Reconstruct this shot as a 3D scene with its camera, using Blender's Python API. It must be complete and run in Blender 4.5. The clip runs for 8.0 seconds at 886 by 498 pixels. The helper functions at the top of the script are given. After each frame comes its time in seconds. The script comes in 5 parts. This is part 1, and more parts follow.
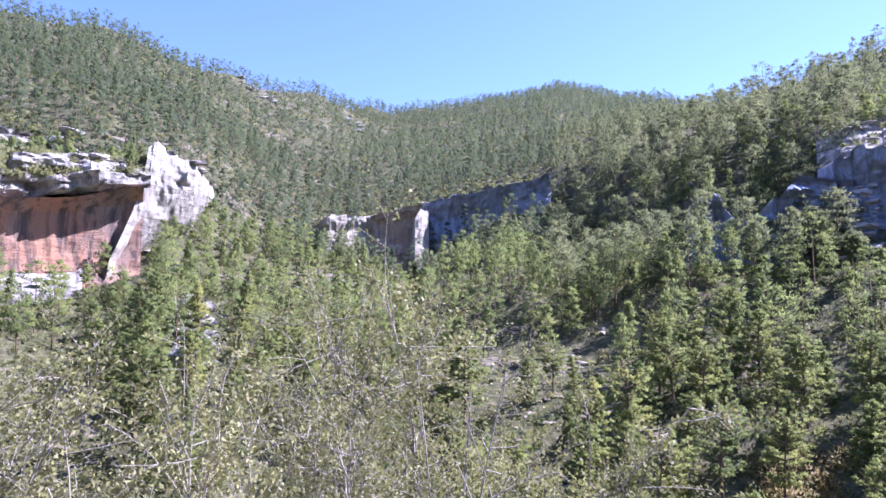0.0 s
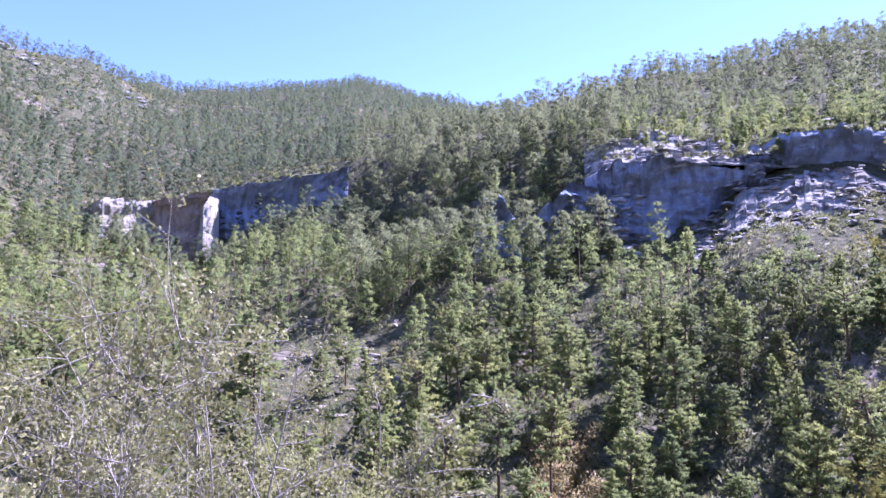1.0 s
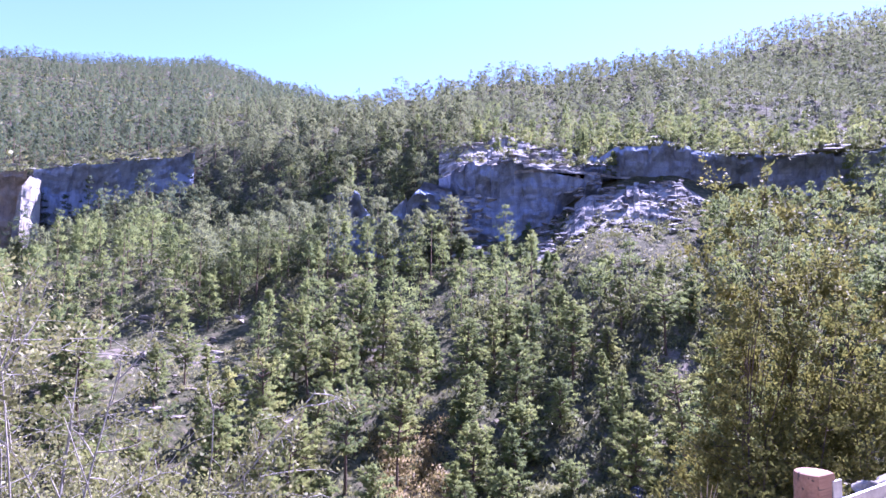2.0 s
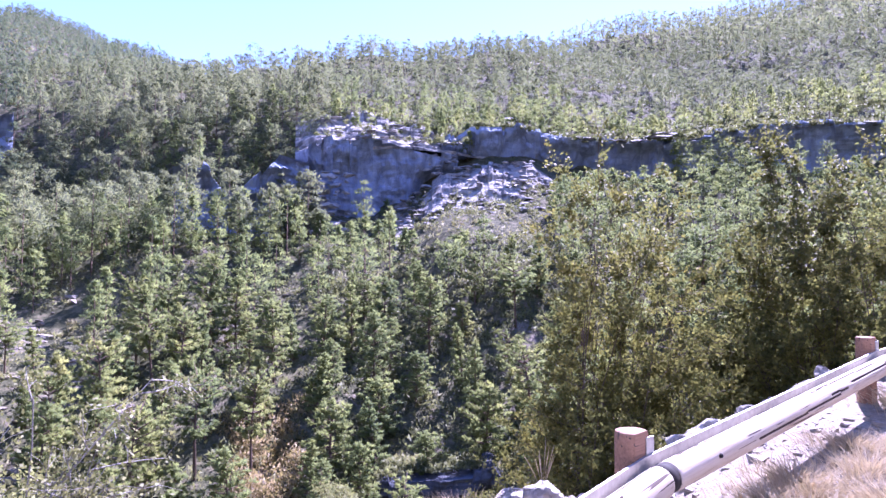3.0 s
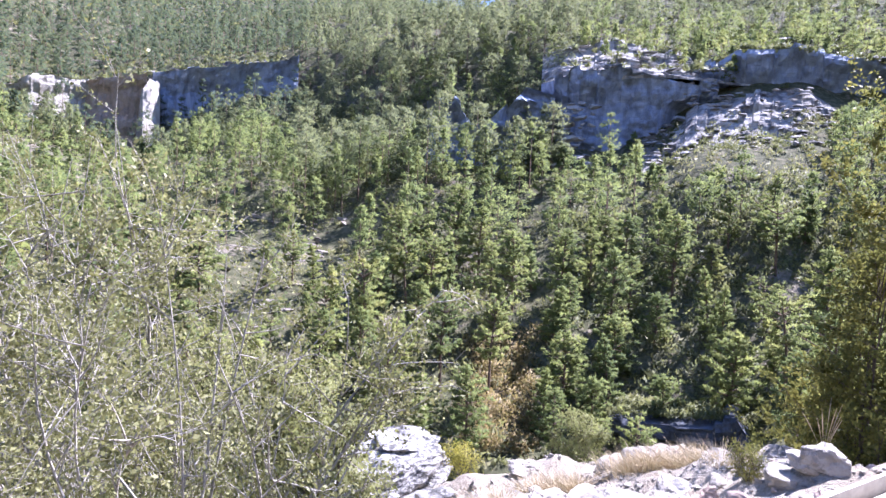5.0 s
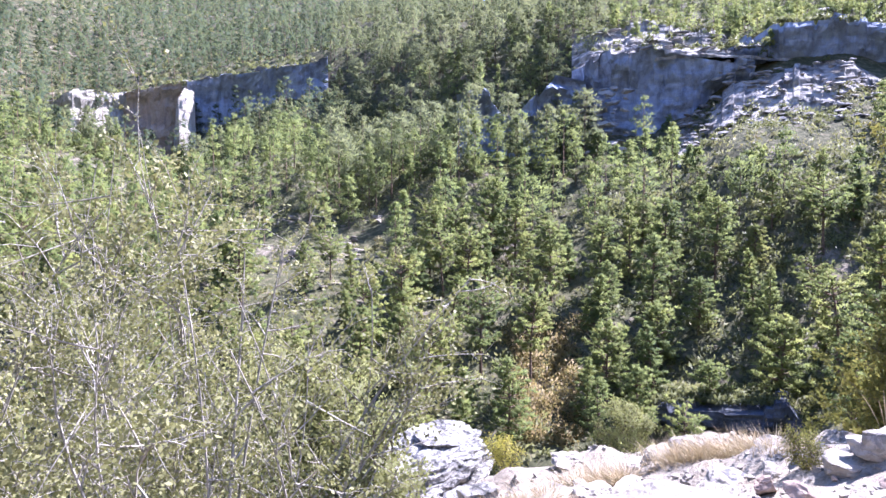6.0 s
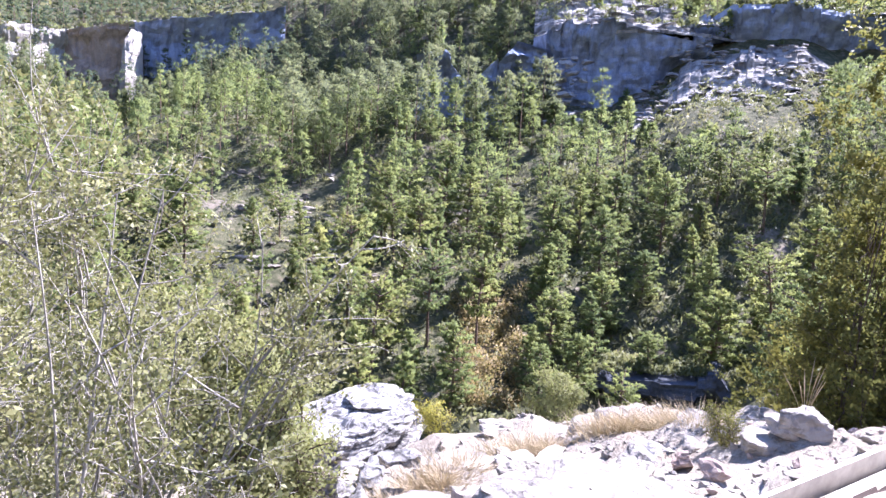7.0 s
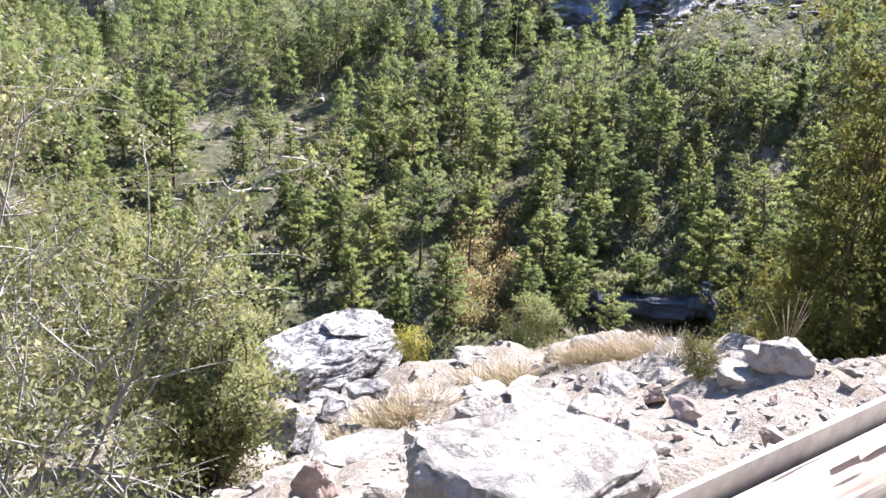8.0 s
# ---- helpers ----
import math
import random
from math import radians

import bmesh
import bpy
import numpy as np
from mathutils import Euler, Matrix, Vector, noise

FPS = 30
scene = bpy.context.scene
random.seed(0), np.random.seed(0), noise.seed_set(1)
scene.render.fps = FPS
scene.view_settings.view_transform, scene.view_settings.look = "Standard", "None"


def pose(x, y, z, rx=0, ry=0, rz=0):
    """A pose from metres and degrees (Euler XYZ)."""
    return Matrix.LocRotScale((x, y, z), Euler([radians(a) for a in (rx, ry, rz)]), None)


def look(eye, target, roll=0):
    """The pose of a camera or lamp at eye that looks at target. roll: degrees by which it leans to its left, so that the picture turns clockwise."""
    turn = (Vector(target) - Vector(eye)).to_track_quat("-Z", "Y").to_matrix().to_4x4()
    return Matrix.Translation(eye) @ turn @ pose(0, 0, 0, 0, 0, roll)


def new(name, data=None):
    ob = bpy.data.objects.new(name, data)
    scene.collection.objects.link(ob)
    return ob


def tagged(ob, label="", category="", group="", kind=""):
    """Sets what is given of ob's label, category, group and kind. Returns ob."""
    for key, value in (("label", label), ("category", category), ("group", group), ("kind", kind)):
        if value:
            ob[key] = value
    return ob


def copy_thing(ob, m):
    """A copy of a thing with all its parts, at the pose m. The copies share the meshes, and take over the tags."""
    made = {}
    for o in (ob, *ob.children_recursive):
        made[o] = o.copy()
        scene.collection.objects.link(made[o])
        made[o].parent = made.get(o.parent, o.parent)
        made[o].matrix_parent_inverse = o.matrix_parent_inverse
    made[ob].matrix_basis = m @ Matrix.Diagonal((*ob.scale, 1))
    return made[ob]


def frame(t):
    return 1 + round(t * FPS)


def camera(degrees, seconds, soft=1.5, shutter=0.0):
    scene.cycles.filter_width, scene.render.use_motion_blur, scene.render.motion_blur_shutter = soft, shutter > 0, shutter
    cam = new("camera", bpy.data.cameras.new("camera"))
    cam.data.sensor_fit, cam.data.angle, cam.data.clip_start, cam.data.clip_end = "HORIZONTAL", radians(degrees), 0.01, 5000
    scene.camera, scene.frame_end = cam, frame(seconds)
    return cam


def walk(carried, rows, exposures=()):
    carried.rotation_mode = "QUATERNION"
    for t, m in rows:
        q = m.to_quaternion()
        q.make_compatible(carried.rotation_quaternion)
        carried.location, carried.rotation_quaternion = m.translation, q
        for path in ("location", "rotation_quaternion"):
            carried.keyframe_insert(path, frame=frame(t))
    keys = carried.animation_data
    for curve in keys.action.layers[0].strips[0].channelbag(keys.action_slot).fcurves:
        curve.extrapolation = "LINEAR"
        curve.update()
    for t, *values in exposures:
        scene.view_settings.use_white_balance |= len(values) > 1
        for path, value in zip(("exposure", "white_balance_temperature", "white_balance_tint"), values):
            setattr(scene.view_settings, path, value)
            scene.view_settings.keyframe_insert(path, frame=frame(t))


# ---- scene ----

# ======== camera ========
cam = camera(68.5, 8.0, soft=1.5)
walk(cam, [
    (0.0, pose(0.000, 0.000, 1.720, 95.37, -0.05, -0.00)),
    (0.5, pose(0.000, 0.000, 1.720, 95.30, 0.36, -9.03)),
    (1.0, pose(0.000, 0.000, 1.720, 94.77, 0.03, -17.87)),
    (1.2, pose(0.000, 0.000, 1.720, 94.69, -0.21, -20.93)),
    (2.3, pose(0.054, 0.020, 1.726, 93.83, -0.10, -34.16)),
    (2.5, pose(0.050, 0.012, 1.730, 93.06, 0.44, -36.53)),
    (3.0, pose(0.063, -0.037, 1.741, 92.53, -0.19, -43.19)),
    (3.5, pose(0.088, -0.056, 1.740, 92.86, -0.67, -47.91)),
    (4.0, pose(0.088, -0.023, 1.718, 92.17, -0.65, -44.71)),
    (4.5, pose(0.021, 0.058, 1.674, 86.30, -2.33, -34.60)),
    (5.0, pose(-0.090, 0.124, 1.683, 86.23, -2.65, -22.35)),
    (5.2, pose(-0.080, 0.140, 1.680, 85.75, -2.76, -18.91)),
    (6.3, pose(0.100, 0.310, 1.625, 85.66, 0.40, -19.68)),
    (6.5, pose(0.170, 0.353, 1.618, 83.55, -1.08, -20.05)),
    (7.0, pose(0.329, 0.447, 1.585, 82.53, -3.05, -23.16)),
    (7.5, pose(0.489, 0.601, 1.572, 79.29, -4.00, -20.22)),
    (8.0, pose(0.750, 0.734, 1.543, 75.67, -2.68, -23.62)),
], exposures=[(0.0, 1.68, 5300, 36), (1.2, 1.84, 5080, 49), (3.5, 2.17, 5080, 53), (5.0, 2.03, 5400, 30), (6.5, 2.16, 5400, 31), (7.4, 2.06, 5600, 26), (8.0, 1.82, 5800, 20)])

# ======== light ========
SUN_AZ, SUN_EL = 70.0, 49.0
world = bpy.data.worlds.new("sky")
scene.world = world
world.use_nodes = True
wn = world.node_tree.nodes
sky = wn.new("ShaderNodeTexSky")
sky.sky_type, sky.sun_disc = "NISHITA", False
sky.sun_elevation, sky.sun_rotation = radians(SUN_EL), radians(SUN_AZ)
sky.altitude, sky.air_density, sky.dust_density, sky.ozone_density = 1200, 1.0, 0.15, 2.5
world.node_tree.links.new(sky.outputs[0], wn["Background"].inputs[0])
wn["Background"].inputs[1].default_value = 0.094
sun_way = Vector((math.sin(radians(SUN_AZ)) * math.cos(radians(SUN_EL)), math.cos(radians(SUN_AZ)) * math.cos(radians(SUN_EL)), math.sin(radians(SUN_EL))))
sun_data = bpy.data.lights.new("sun", "SUN")
sun_data.energy, sun_data.angle, sun_data.color = 5.0, radians(0.53), (1.0, 0.94, 0.84)
sun = new("sun", sun_data)
sun.matrix_world = look(sun_way * 300, (0, 0, 0))

# ======== materials ========
def material(name, rough=0.85, spec=0.25):
    m = bpy.data.materials.new(name)
    m.use_nodes = True
    b = m.node_tree.nodes["Principled BSDF"]
    b.inputs["Roughness"].default_value = rough
    b.inputs["Specular IOR Level"].default_value = spec
    return m, m.node_tree, b


def node(nt, kind, **sets):
    n = nt.nodes.new(kind)
    for k, v in sets.items():
        n.inputs[k].default_value = v
    return n


def coords(nt, scale=(1, 1, 1), which="Position"):
    if which == "Position":
        g = nt.nodes.new("ShaderNodeNewGeometry")
        out = g.outputs["Position"]
    else:
        g = nt.nodes.new("ShaderNodeTexCoord")
        out = g.outputs["Object"]
    mp = node(nt, "ShaderNodeMapping", Scale=scale)
    nt.links.new(out, mp.inputs["Vector"])
    return mp.outputs[0]


def noise_of(nt, vec, scale, detail=6.0, rough=0.6, distort=0.0):
    n = node(nt, "ShaderNodeTexNoise", Scale=scale, Detail=detail, Roughness=rough, Distortion=distort)
    nt.links.new(vec, n.inputs["Vector"])
    return n.outputs["Fac"]


def ramp(nt, fac, stops):
    r = nt.nodes.new("ShaderNodeValToRGB")
    e = r.color_ramp.elements
    while len(e) < len(stops):
        e.new(0.5)
    for k, (at, col) in zip(e, stops):
        k.position = at
        k.color = (*col, 1) if len(col) == 3 else col
    nt.links.new(fac, r.inputs[0])
    return r.outputs[0]


def grey(a):
    return (a, a, a)


def mix(nt, fac, a, b, mode="MIX"):
    m = nt.nodes.new("ShaderNodeMix")
    m.data_type, m.blend_type = "RGBA", mode
    for sock, v in ((m.inputs[0], fac), (m.inputs[6], a), (m.inputs[7], b)):
        if isinstance(v, bpy.types.NodeSocket):
            nt.links.new(v, sock)
        elif isinstance(v, tuple):
            sock.default_value = (*v, 1)
        else:
            sock.default_value = v
    return m.outputs[2]


def math_of(nt, op, a, b=0.5, clamp=False):
    m = nt.nodes.new("ShaderNodeMath")
    m.operation, m.use_clamp = op, clamp
    for sock, v in ((m.inputs[0], a), (m.inputs[1], b)):
        if isinstance(v, bpy.types.NodeSocket):
            nt.links.new(v, sock)
        else:
            sock.default_value = v
    return m.outputs[0]


def bump(nt, bsdf, height, strength=0.5, distance=0.1):
    b = node(nt, "ShaderNodeBump", Strength=strength, Distance=distance)
    nt.links.new(height, b.inputs["Height"])
    nt.links.new(b.outputs[0], bsdf.inputs["Normal"])


def up_of(nt):
    g = nt.nodes.new("ShaderNodeNewGeometry")
    s = nt.nodes.new("ShaderNodeSeparateXYZ")
    nt.links.new(g.outputs["Normal"], s.inputs[0])
    return s.outputs["Z"]


def leaf_material(name, stops, translucent=0.35, rough=0.55, patch=0.5, spec=0.3, grain=0.45):
    """Leaves: every blade its own tone, in patches of several metres or decimetres."""
    m, nt, b = material(name, rough, spec)
    g = nt.nodes.new("ShaderNodeNewGeometry")
    oi = nt.nodes.new("ShaderNodeObjectInfo")
    big = noise_of(nt, coords(nt), patch, 2.0)
    f = math_of(nt, "ADD", math_of(nt, "MULTIPLY", g.outputs["Random Per Island"], grain), math_of(nt, "MULTIPLY", math_of(nt, "SUBTRACT", oi.outputs["Random"], 0.15), 0.42))
    f = math_of(nt, "ADD", f, math_of(nt, "MULTIPLY", math_of(nt, "SUBTRACT", big, 0.32 if grain > 0.4 else 0.28), 0.9 if grain > 0.4 else 1.35), True)
    col = ramp(nt, f, stops)
    nt.links.new(col, b.inputs["Base Color"])
    tr = nt.nodes.new("ShaderNodeBsdfTranslucent")
    nt.links.new(mix(nt, 0.28, col, (0.38, 0.40, 0.11)), tr.inputs["Color"])
    mx = nt.nodes.new("ShaderNodeMixShader")
    mx.inputs[0].default_value = translucent
    nt.links.new(b.outputs[0], mx.inputs[1])
    nt.links.new(tr.outputs[0], mx.inputs[2])
    nt.links.new(mx.outputs[0], nt.nodes["Material Output"].inputs["Surface"])
    return m


# Duller, bluer copy of the pine needles, with haze mixed into the colour.
PINE_HAZED = leaf_material("hazed_pine_needles", [(0.0, (0.041, 0.058, 0.045)), (0.3, (0.086, 0.112, 0.072)), (0.65, (0.150, 0.176, 0.102)), (1.0, (0.225, 0.232, 0.126))], 0.60, 0.65, 0.27, 0.12, 0.12)
PINE = leaf_material("pine_needles", [(0.0, (0.056, 0.092, 0.046)), (0.3, (0.131, 0.181, 0.073)), (0.65, (0.238, 0.278, 0.097)), (1.0, (0.360, 0.356, 0.120))], 0.60, 0.65, 0.27, 0.12, 0.12)
# Needles darkened and blued: distance haze and slope shading sit in the colour.
PINE_DARK_HAZE = leaf_material("dark_haze_pine_needles", [(0.0, (0.027, 0.052, 0.043)), (0.3, (0.057, 0.092, 0.067)), (0.65, (0.096, 0.136, 0.090)), (1.0, (0.165, 0.195, 0.105))], 0.5, 0.65, 0.2, 0.12, 0.12)
SCRUB = leaf_material("scrub_leaves", [(0.0, (0.072, 0.090, 0.041)), (0.4, (0.135, 0.153, 0.068)), (0.75, (0.207, 0.211, 0.099)), (1.0, (0.288, 0.243, 0.126))], 0.45, 0.6, 0.12, 0.2, 0.25)
THORN = leaf_material("grey_green_leaves", [(0.0, (0.085, 0.098, 0.040)), (0.4, (0.205, 0.204, 0.086)), (0.72, (0.325, 0.315, 0.145)), (0.93, (0.43, 0.41, 0.20)), (1.0, (0.38, 0.29, 0.11))], 0.30, 0.55, 0.7, 0.2)
BOX = leaf_material("olive_leaves", [(0.0, (0.040, 0.046, 0.017)), (0.40, (0.088, 0.098, 0.031)), (0.78, (0.195, 0.182, 0.046)), (1.0, (0.33, 0.275, 0.068))], 0.42, 0.6, 0.9, 0.12, 0.42)
JUNIPER = leaf_material("bright_green_sprays", [(0.0, (0.105, 0.122, 0.046)), (0.5, (0.215, 0.228, 0.084)), (1.0, (0.34, 0.34, 0.145))], 0.45, 0.6, 1.2, 0.2)
GOLDEN = leaf_material("golden_leaves", [(0.0, (0.24, 0.23, 0.04)), (0.5, (0.42, 0.38, 0.06)), (1.0, (0.55, 0.48, 0.10))], 0.5, 0.5, 0.9)
YELLOW = leaf_material("yellow_green_leaves", [(0.0, (0.119, 0.140, 0.043)), (0.5, (0.212, 0.230, 0.068)), (1.0, (0.306, 0.297, 0.093))], 0.5, 0.6, 0.9, 0.1)
RUSSET = leaf_material("russet_leaves", [(0.0, (0.14, 0.10, 0.045)), (0.5, (0.26, 0.19, 0.08)), (1.0, (0.36, 0.28, 0.12))], 0.4, 0.6, 0.5)
STRAW = leaf_material("dry_grass", [(0.0, (0.34, 0.265, 0.16)), (0.5, (0.52, 0.42, 0.28)), (1.0, (0.64, 0.55, 0.41))], 0.2, 0.7, 1.5)


def bark_material(name, a, b_, c):
    m, nt, b = material(name, 0.9)
    v = coords(nt, (1, 1, 0.25), "Object")
    n = noise_of(nt, v, 14.0, 6.0)
    nt.links.new(ramp(nt, n, [(0.3, a), (0.55, b_), (0.75, c)]), b.inputs["Base Color"])
    bump(nt, b, n, 0.6, 0.03)
    return m


BARK = bark_material("pine_bark", (0.06, 0.045, 0.035), (0.16, 0.11, 0.08), (0.27, 0.20, 0.16))
TWIG = bark_material("grey_twig_bark", (0.20, 0.185, 0.155), (0.35, 0.325, 0.28), (0.52, 0.49, 0.43))
STEM = bark_material("dark_stem_bark", (0.05, 0.04, 0.03), (0.12, 0.09, 0.07), (0.2, 0.16, 0.12))


def rock_material(name, pale, mid, dark, streaks=0.0, red=0.0, crack=1.0, size=1.0, spots=0.0):
    """Limestone: pale faces, grey lichen skin, dark cracks along the beds, water streaks, ochre stain."""
    m, nt, b = material(name, 0.9, 0.2)
    v = coords(nt)
    blot = noise_of(nt, v, 0.35 / size, 5.0, 0.62)
    fine = noise_of(nt, v, 3.2 / size, 8.0, 0.68, 0.4)
    col = ramp(nt, math_of(nt, "ADD", math_of(nt, "MULTIPLY", blot, 0.55), math_of(nt, "MULTIPLY", fine, 0.45)), [(0.33, dark), (0.45, mid), (0.58, pale)])
    beds = noise_of(nt, coords(nt, (0.25, 0.25, 2.2)), 0.8 / size, 6.0, 0.6, 0.3)
    bedmask = ramp(nt, beds, [(0.38, grey(0.22)), (0.46, grey(1.0))])
    col = mix(nt, 0.75 * crack, col, bedmask, "MULTIPLY")
    if red:
        st = noise_of(nt, coords(nt, (1, 1, 0.45)), 0.16 / size, 5.0, 0.6, 0.5)
        k = ramp(nt, st, [(0.5 - 0.25 * red, grey(1)), (0.62 - 0.1 * red, grey(0))])
        col = mix(nt, k, col, mix(nt, fine, (0.32, 0.16, 0.10), (0.44, 0.27, 0.19)))
    if streaks:
        sv = noise_of(nt, coords(nt, (1, 1, 0.055)), 0.55 / size, 5.0, 0.6, 0.25)
        k = ramp(nt, sv, [(0.40, grey(1)), (0.53, grey(0))])
        col = mix(nt, math_of(nt, "MULTIPLY", k, streaks), col, (0.055, 0.055, 0.06))
    if spots:
        sp = noise_of(nt, v, 7.0, 7.0, 0.72, 0.8)
        col = mix(nt, math_of(nt, "MULTIPLY", ramp(nt, sp, [(0.455, grey(1)), (0.50, grey(0))]), spots), col, (0.035, 0.035, 0.036))
    nt.links.new(col, b.inputs["Base Color"])
    bump(nt, b, math_of(nt, "ADD", fine, math_of(nt, "MULTIPLY", beds, 1.4)), 0.7, 0.25 * size)
    return m


# Grey limestone with the blue of skylit shade and haze put into its colour.
CLIFF_SHADE_BLUE = rock_material("shade_blue_limestone", (0.34, 0.39, 0.51), (0.285, 0.33, 0.44), (0.175, 0.205, 0.29), 0.4, 0.0, 0.2)
CLIFF_PALE = rock_material("pale_limestone", (0.428, 0.406, 0.374), (0.329, 0.306, 0.284), (0.153, 0.146, 0.138), 0.7, 0.0, 0.3)
CLIFF_WHITE = rock_material("cream_limestone", (0.50, 0.465, 0.415), (0.42, 0.385, 0.34), (0.24, 0.22, 0.20), 0.3, 0.0, 0.15)
CLIFF_TAN = rock_material("tan_limestone", (0.45, 0.37, 0.30), (0.36, 0.28, 0.225), (0.20, 0.16, 0.14), 0.35, 0.0, 0.1)
CLIFF_RED = rock_material("ochre_limestone", (0.35, 0.255, 0.21), (0.285, 0.195, 0.16), (0.17, 0.13, 0.12), 0.75, 0.3, 0.06)
ROCK_NEAR = rock_material("weathered_limestone", (0.387, 0.353, 0.301), (0.310, 0.275, 0.228), (0.103, 0.090, 0.077), 0.0, 0.0, 0.75, 0.16)
# Streaked limestone darkened in colour to stand for deep shade in the gorge.
ROCK_DEEP_SHADE = rock_material("deep_shade_limestone", (0.115, 0.13, 0.165), (0.08, 0.09, 0.115), (0.035, 0.04, 0.05), 0.6, 0.0, 0.5)
ROCK_LICHEN = rock_material("lichen_spotted_limestone", (0.492, 0.471, 0.443), (0.377, 0.361, 0.336), (0.057, 0.056, 0.053), 0.0, 0.0, 1.0, 0.4, 0.75)
ROCK_GREY = rock_material("grey_knobbly_limestone", (0.40, 0.385, 0.36), (0.29, 0.275, 0.255), (0.09, 0.085, 0.08), 0.0, 0.0, 0.9, 0.14, 0.45)
ROCK_WHITE = rock_material("white_broken_limestone", (0.423, 0.392, 0.347), (0.351, 0.315, 0.270), (0.162, 0.144, 0.122), 0.0, 0.0, 0.7, 0.12, 0.3)
ROCK_PINK = rock_material("pink_broken_limestone", (0.47, 0.385, 0.33), (0.39, 0.295, 0.245), (0.25, 0.18, 0.15), 0.0, 0.0, 0.25, 0.2)


def slope_material():
    """Steep ground: stones and dry litter, grey rock where it is steepest, bleached rubble near the road."""
    m, nt, b = material("stony_ground", 0.95, 0.1)
    v = coords(nt)
    big = noise_of(nt, v, 0.09, 5.0, 0.6)
    mid = noise_of(nt, v, 0.9, 7.0, 0.65)
    fine = noise_of(nt, v, 9.0, 6.0, 0.7)
    soil = ramp(nt, mid, [(0.32, (0.045, 0.05, 0.028)), (0.5, (0.088, 0.09, 0.05)), (0.66, (0.17, 0.15, 0.095))])
    stone = ramp(nt, fine, [(0.35, (0.11, 0.095, 0.075)), (0.62, (0.31, 0.265, 0.21))])
    f = ramp(nt, math_of(nt, "ADD", math_of(nt, "MULTIPLY", big, 0.6), math_of(nt, "MULTIPLY", mid, 0.4)), [(0.55, grey(0)), (0.62, grey(1))])
    col = mix(nt, f, soil, stone)
    steep = ramp(nt, up_of(nt), [(0.30, grey(1)), (0.50, grey(0))])
    col = mix(nt, steep, col, stone)
    nt.links.new(col, b.inputs["Base Color"])
    bump(nt, b, math_of(nt, "ADD", mid, math_of(nt, "MULTIPLY", fine, 0.4)), 0.8, 0.3)
    return m


def verge_material():
    m, nt, b = material("bleached_rubble_soil", 0.95, 0.15)
    v = coords(nt)
    big = noise_of(nt, v, 0.8, 5.0, 0.6)
    mid = noise_of(nt, v, 6.0, 7.0, 0.7, 0.3)
    fine = noise_of(nt, v, 38.0, 5.0, 0.7)
    f = math_of(nt, "ADD", math_of(nt, "MULTIPLY", big, 0.4), math_of(nt, "MULTIPLY", mid, 0.6))
    col = ramp(nt, f, [(0.34, (0.20, 0.155, 0.11)), (0.45, (0.33, 0.28, 0.215)), (0.56, (0.41, 0.365, 0.30)), (0.68, (0.47, 0.435, 0.38))])
    col = mix(nt, 0.5, col, ramp(nt, fine, [(0.34, grey(0.25)), (0.58, grey(1.0))]), "MULTIPLY")
    nt.links.new(col, b.inputs["Base Color"])
    bump(nt, b, math_of(nt, "ADD", mid, math_of(nt, "MULTIPLY", fine, 0.5)), 0.9, 0.06)
    return m


SLOPE, VERGE = slope_material(), verge_material()


def road_material():
    m, nt, b = material("pale_worn_road", 0.95, 0.15)
    v = coords(nt)
    mid = noise_of(nt, v, 2.0, 6.0, 0.65)
    fine = noise_of(nt, v, 90.0, 4.0, 0.7)
    col = ramp(nt, mid, [(0.35, (0.31, 0.245, 0.185)), (0.6, (0.43, 0.365, 0.295))])
    col = mix(nt, 0.5, col, ramp(nt, fine, [(0.35, grey(0.45)), (0.6, grey(1.0))]), "MULTIPLY")
    nt.links.new(col, b.inputs["Base Color"])
    bump(nt, b, fine, 0.6, 0.01)
    return m


def log_material(name, pale, mid, dark):
    """Weathered round timber, grain and drying cracks along the object's x axis."""
    m, nt, b = material(name, 0.75, 0.2)
    v = coords(nt, (0.06, 1, 1), "Object")
    grain = noise_of(nt, v, 60.0, 6.0, 0.6)
    big = noise_of(nt, coords(nt, (0.5, 1, 1), "Object"), 3.0, 4.0)
    col = ramp(nt, math_of(nt, "ADD", math_of(nt, "MULTIPLY", grain, 0.6), math_of(nt, "MULTIPLY", big, 0.4)), [(0.3, dark), (0.45, mid), (0.62, pale)])
    split = noise_of(nt, coords(nt, (0.035, 1, 1), "Object"), 42.0, 2.0, 0.5)
    col = mix(nt, ramp(nt, split, [(0.355, grey(1)), (0.38, grey(0))]), col, (0.10, 0.075, 0.06))
    nt.links.new(col, b.inputs["Base Color"])
    bump(nt, b, grain, 0.5, 0.006)
    return m


LOG = log_material("weathered_log", (0.60, 0.535, 0.44), (0.53, 0.45, 0.35), (0.26, 0.19, 0.135))
POST_WOOD = log_material("post_wood", (0.37, 0.225, 0.15), (0.29, 0.17, 0.11), (0.17, 0.10, 0.07))


def plain_material(name, col, rough, metal=0.0, scale=20.0):
    m, nt, b = material(name, rough)
    n = noise_of(nt, coords(nt), scale, 5.0)
    c0 = tuple(c * 0.75 for c in col)
    nt.links.new(ramp(nt, n, [(0.35, c0), (0.65, col)]), b.inputs["Base Color"])
    b.inputs["Metallic"].default_value = metal
    return m


STEEL = plain_material("galvanised_steel", (0.46, 0.46, 0.45), 0.55, 0.75)
BAND = plain_material("dark_rusty_band", (0.035, 0.03, 0.028), 0.8, 0.2)
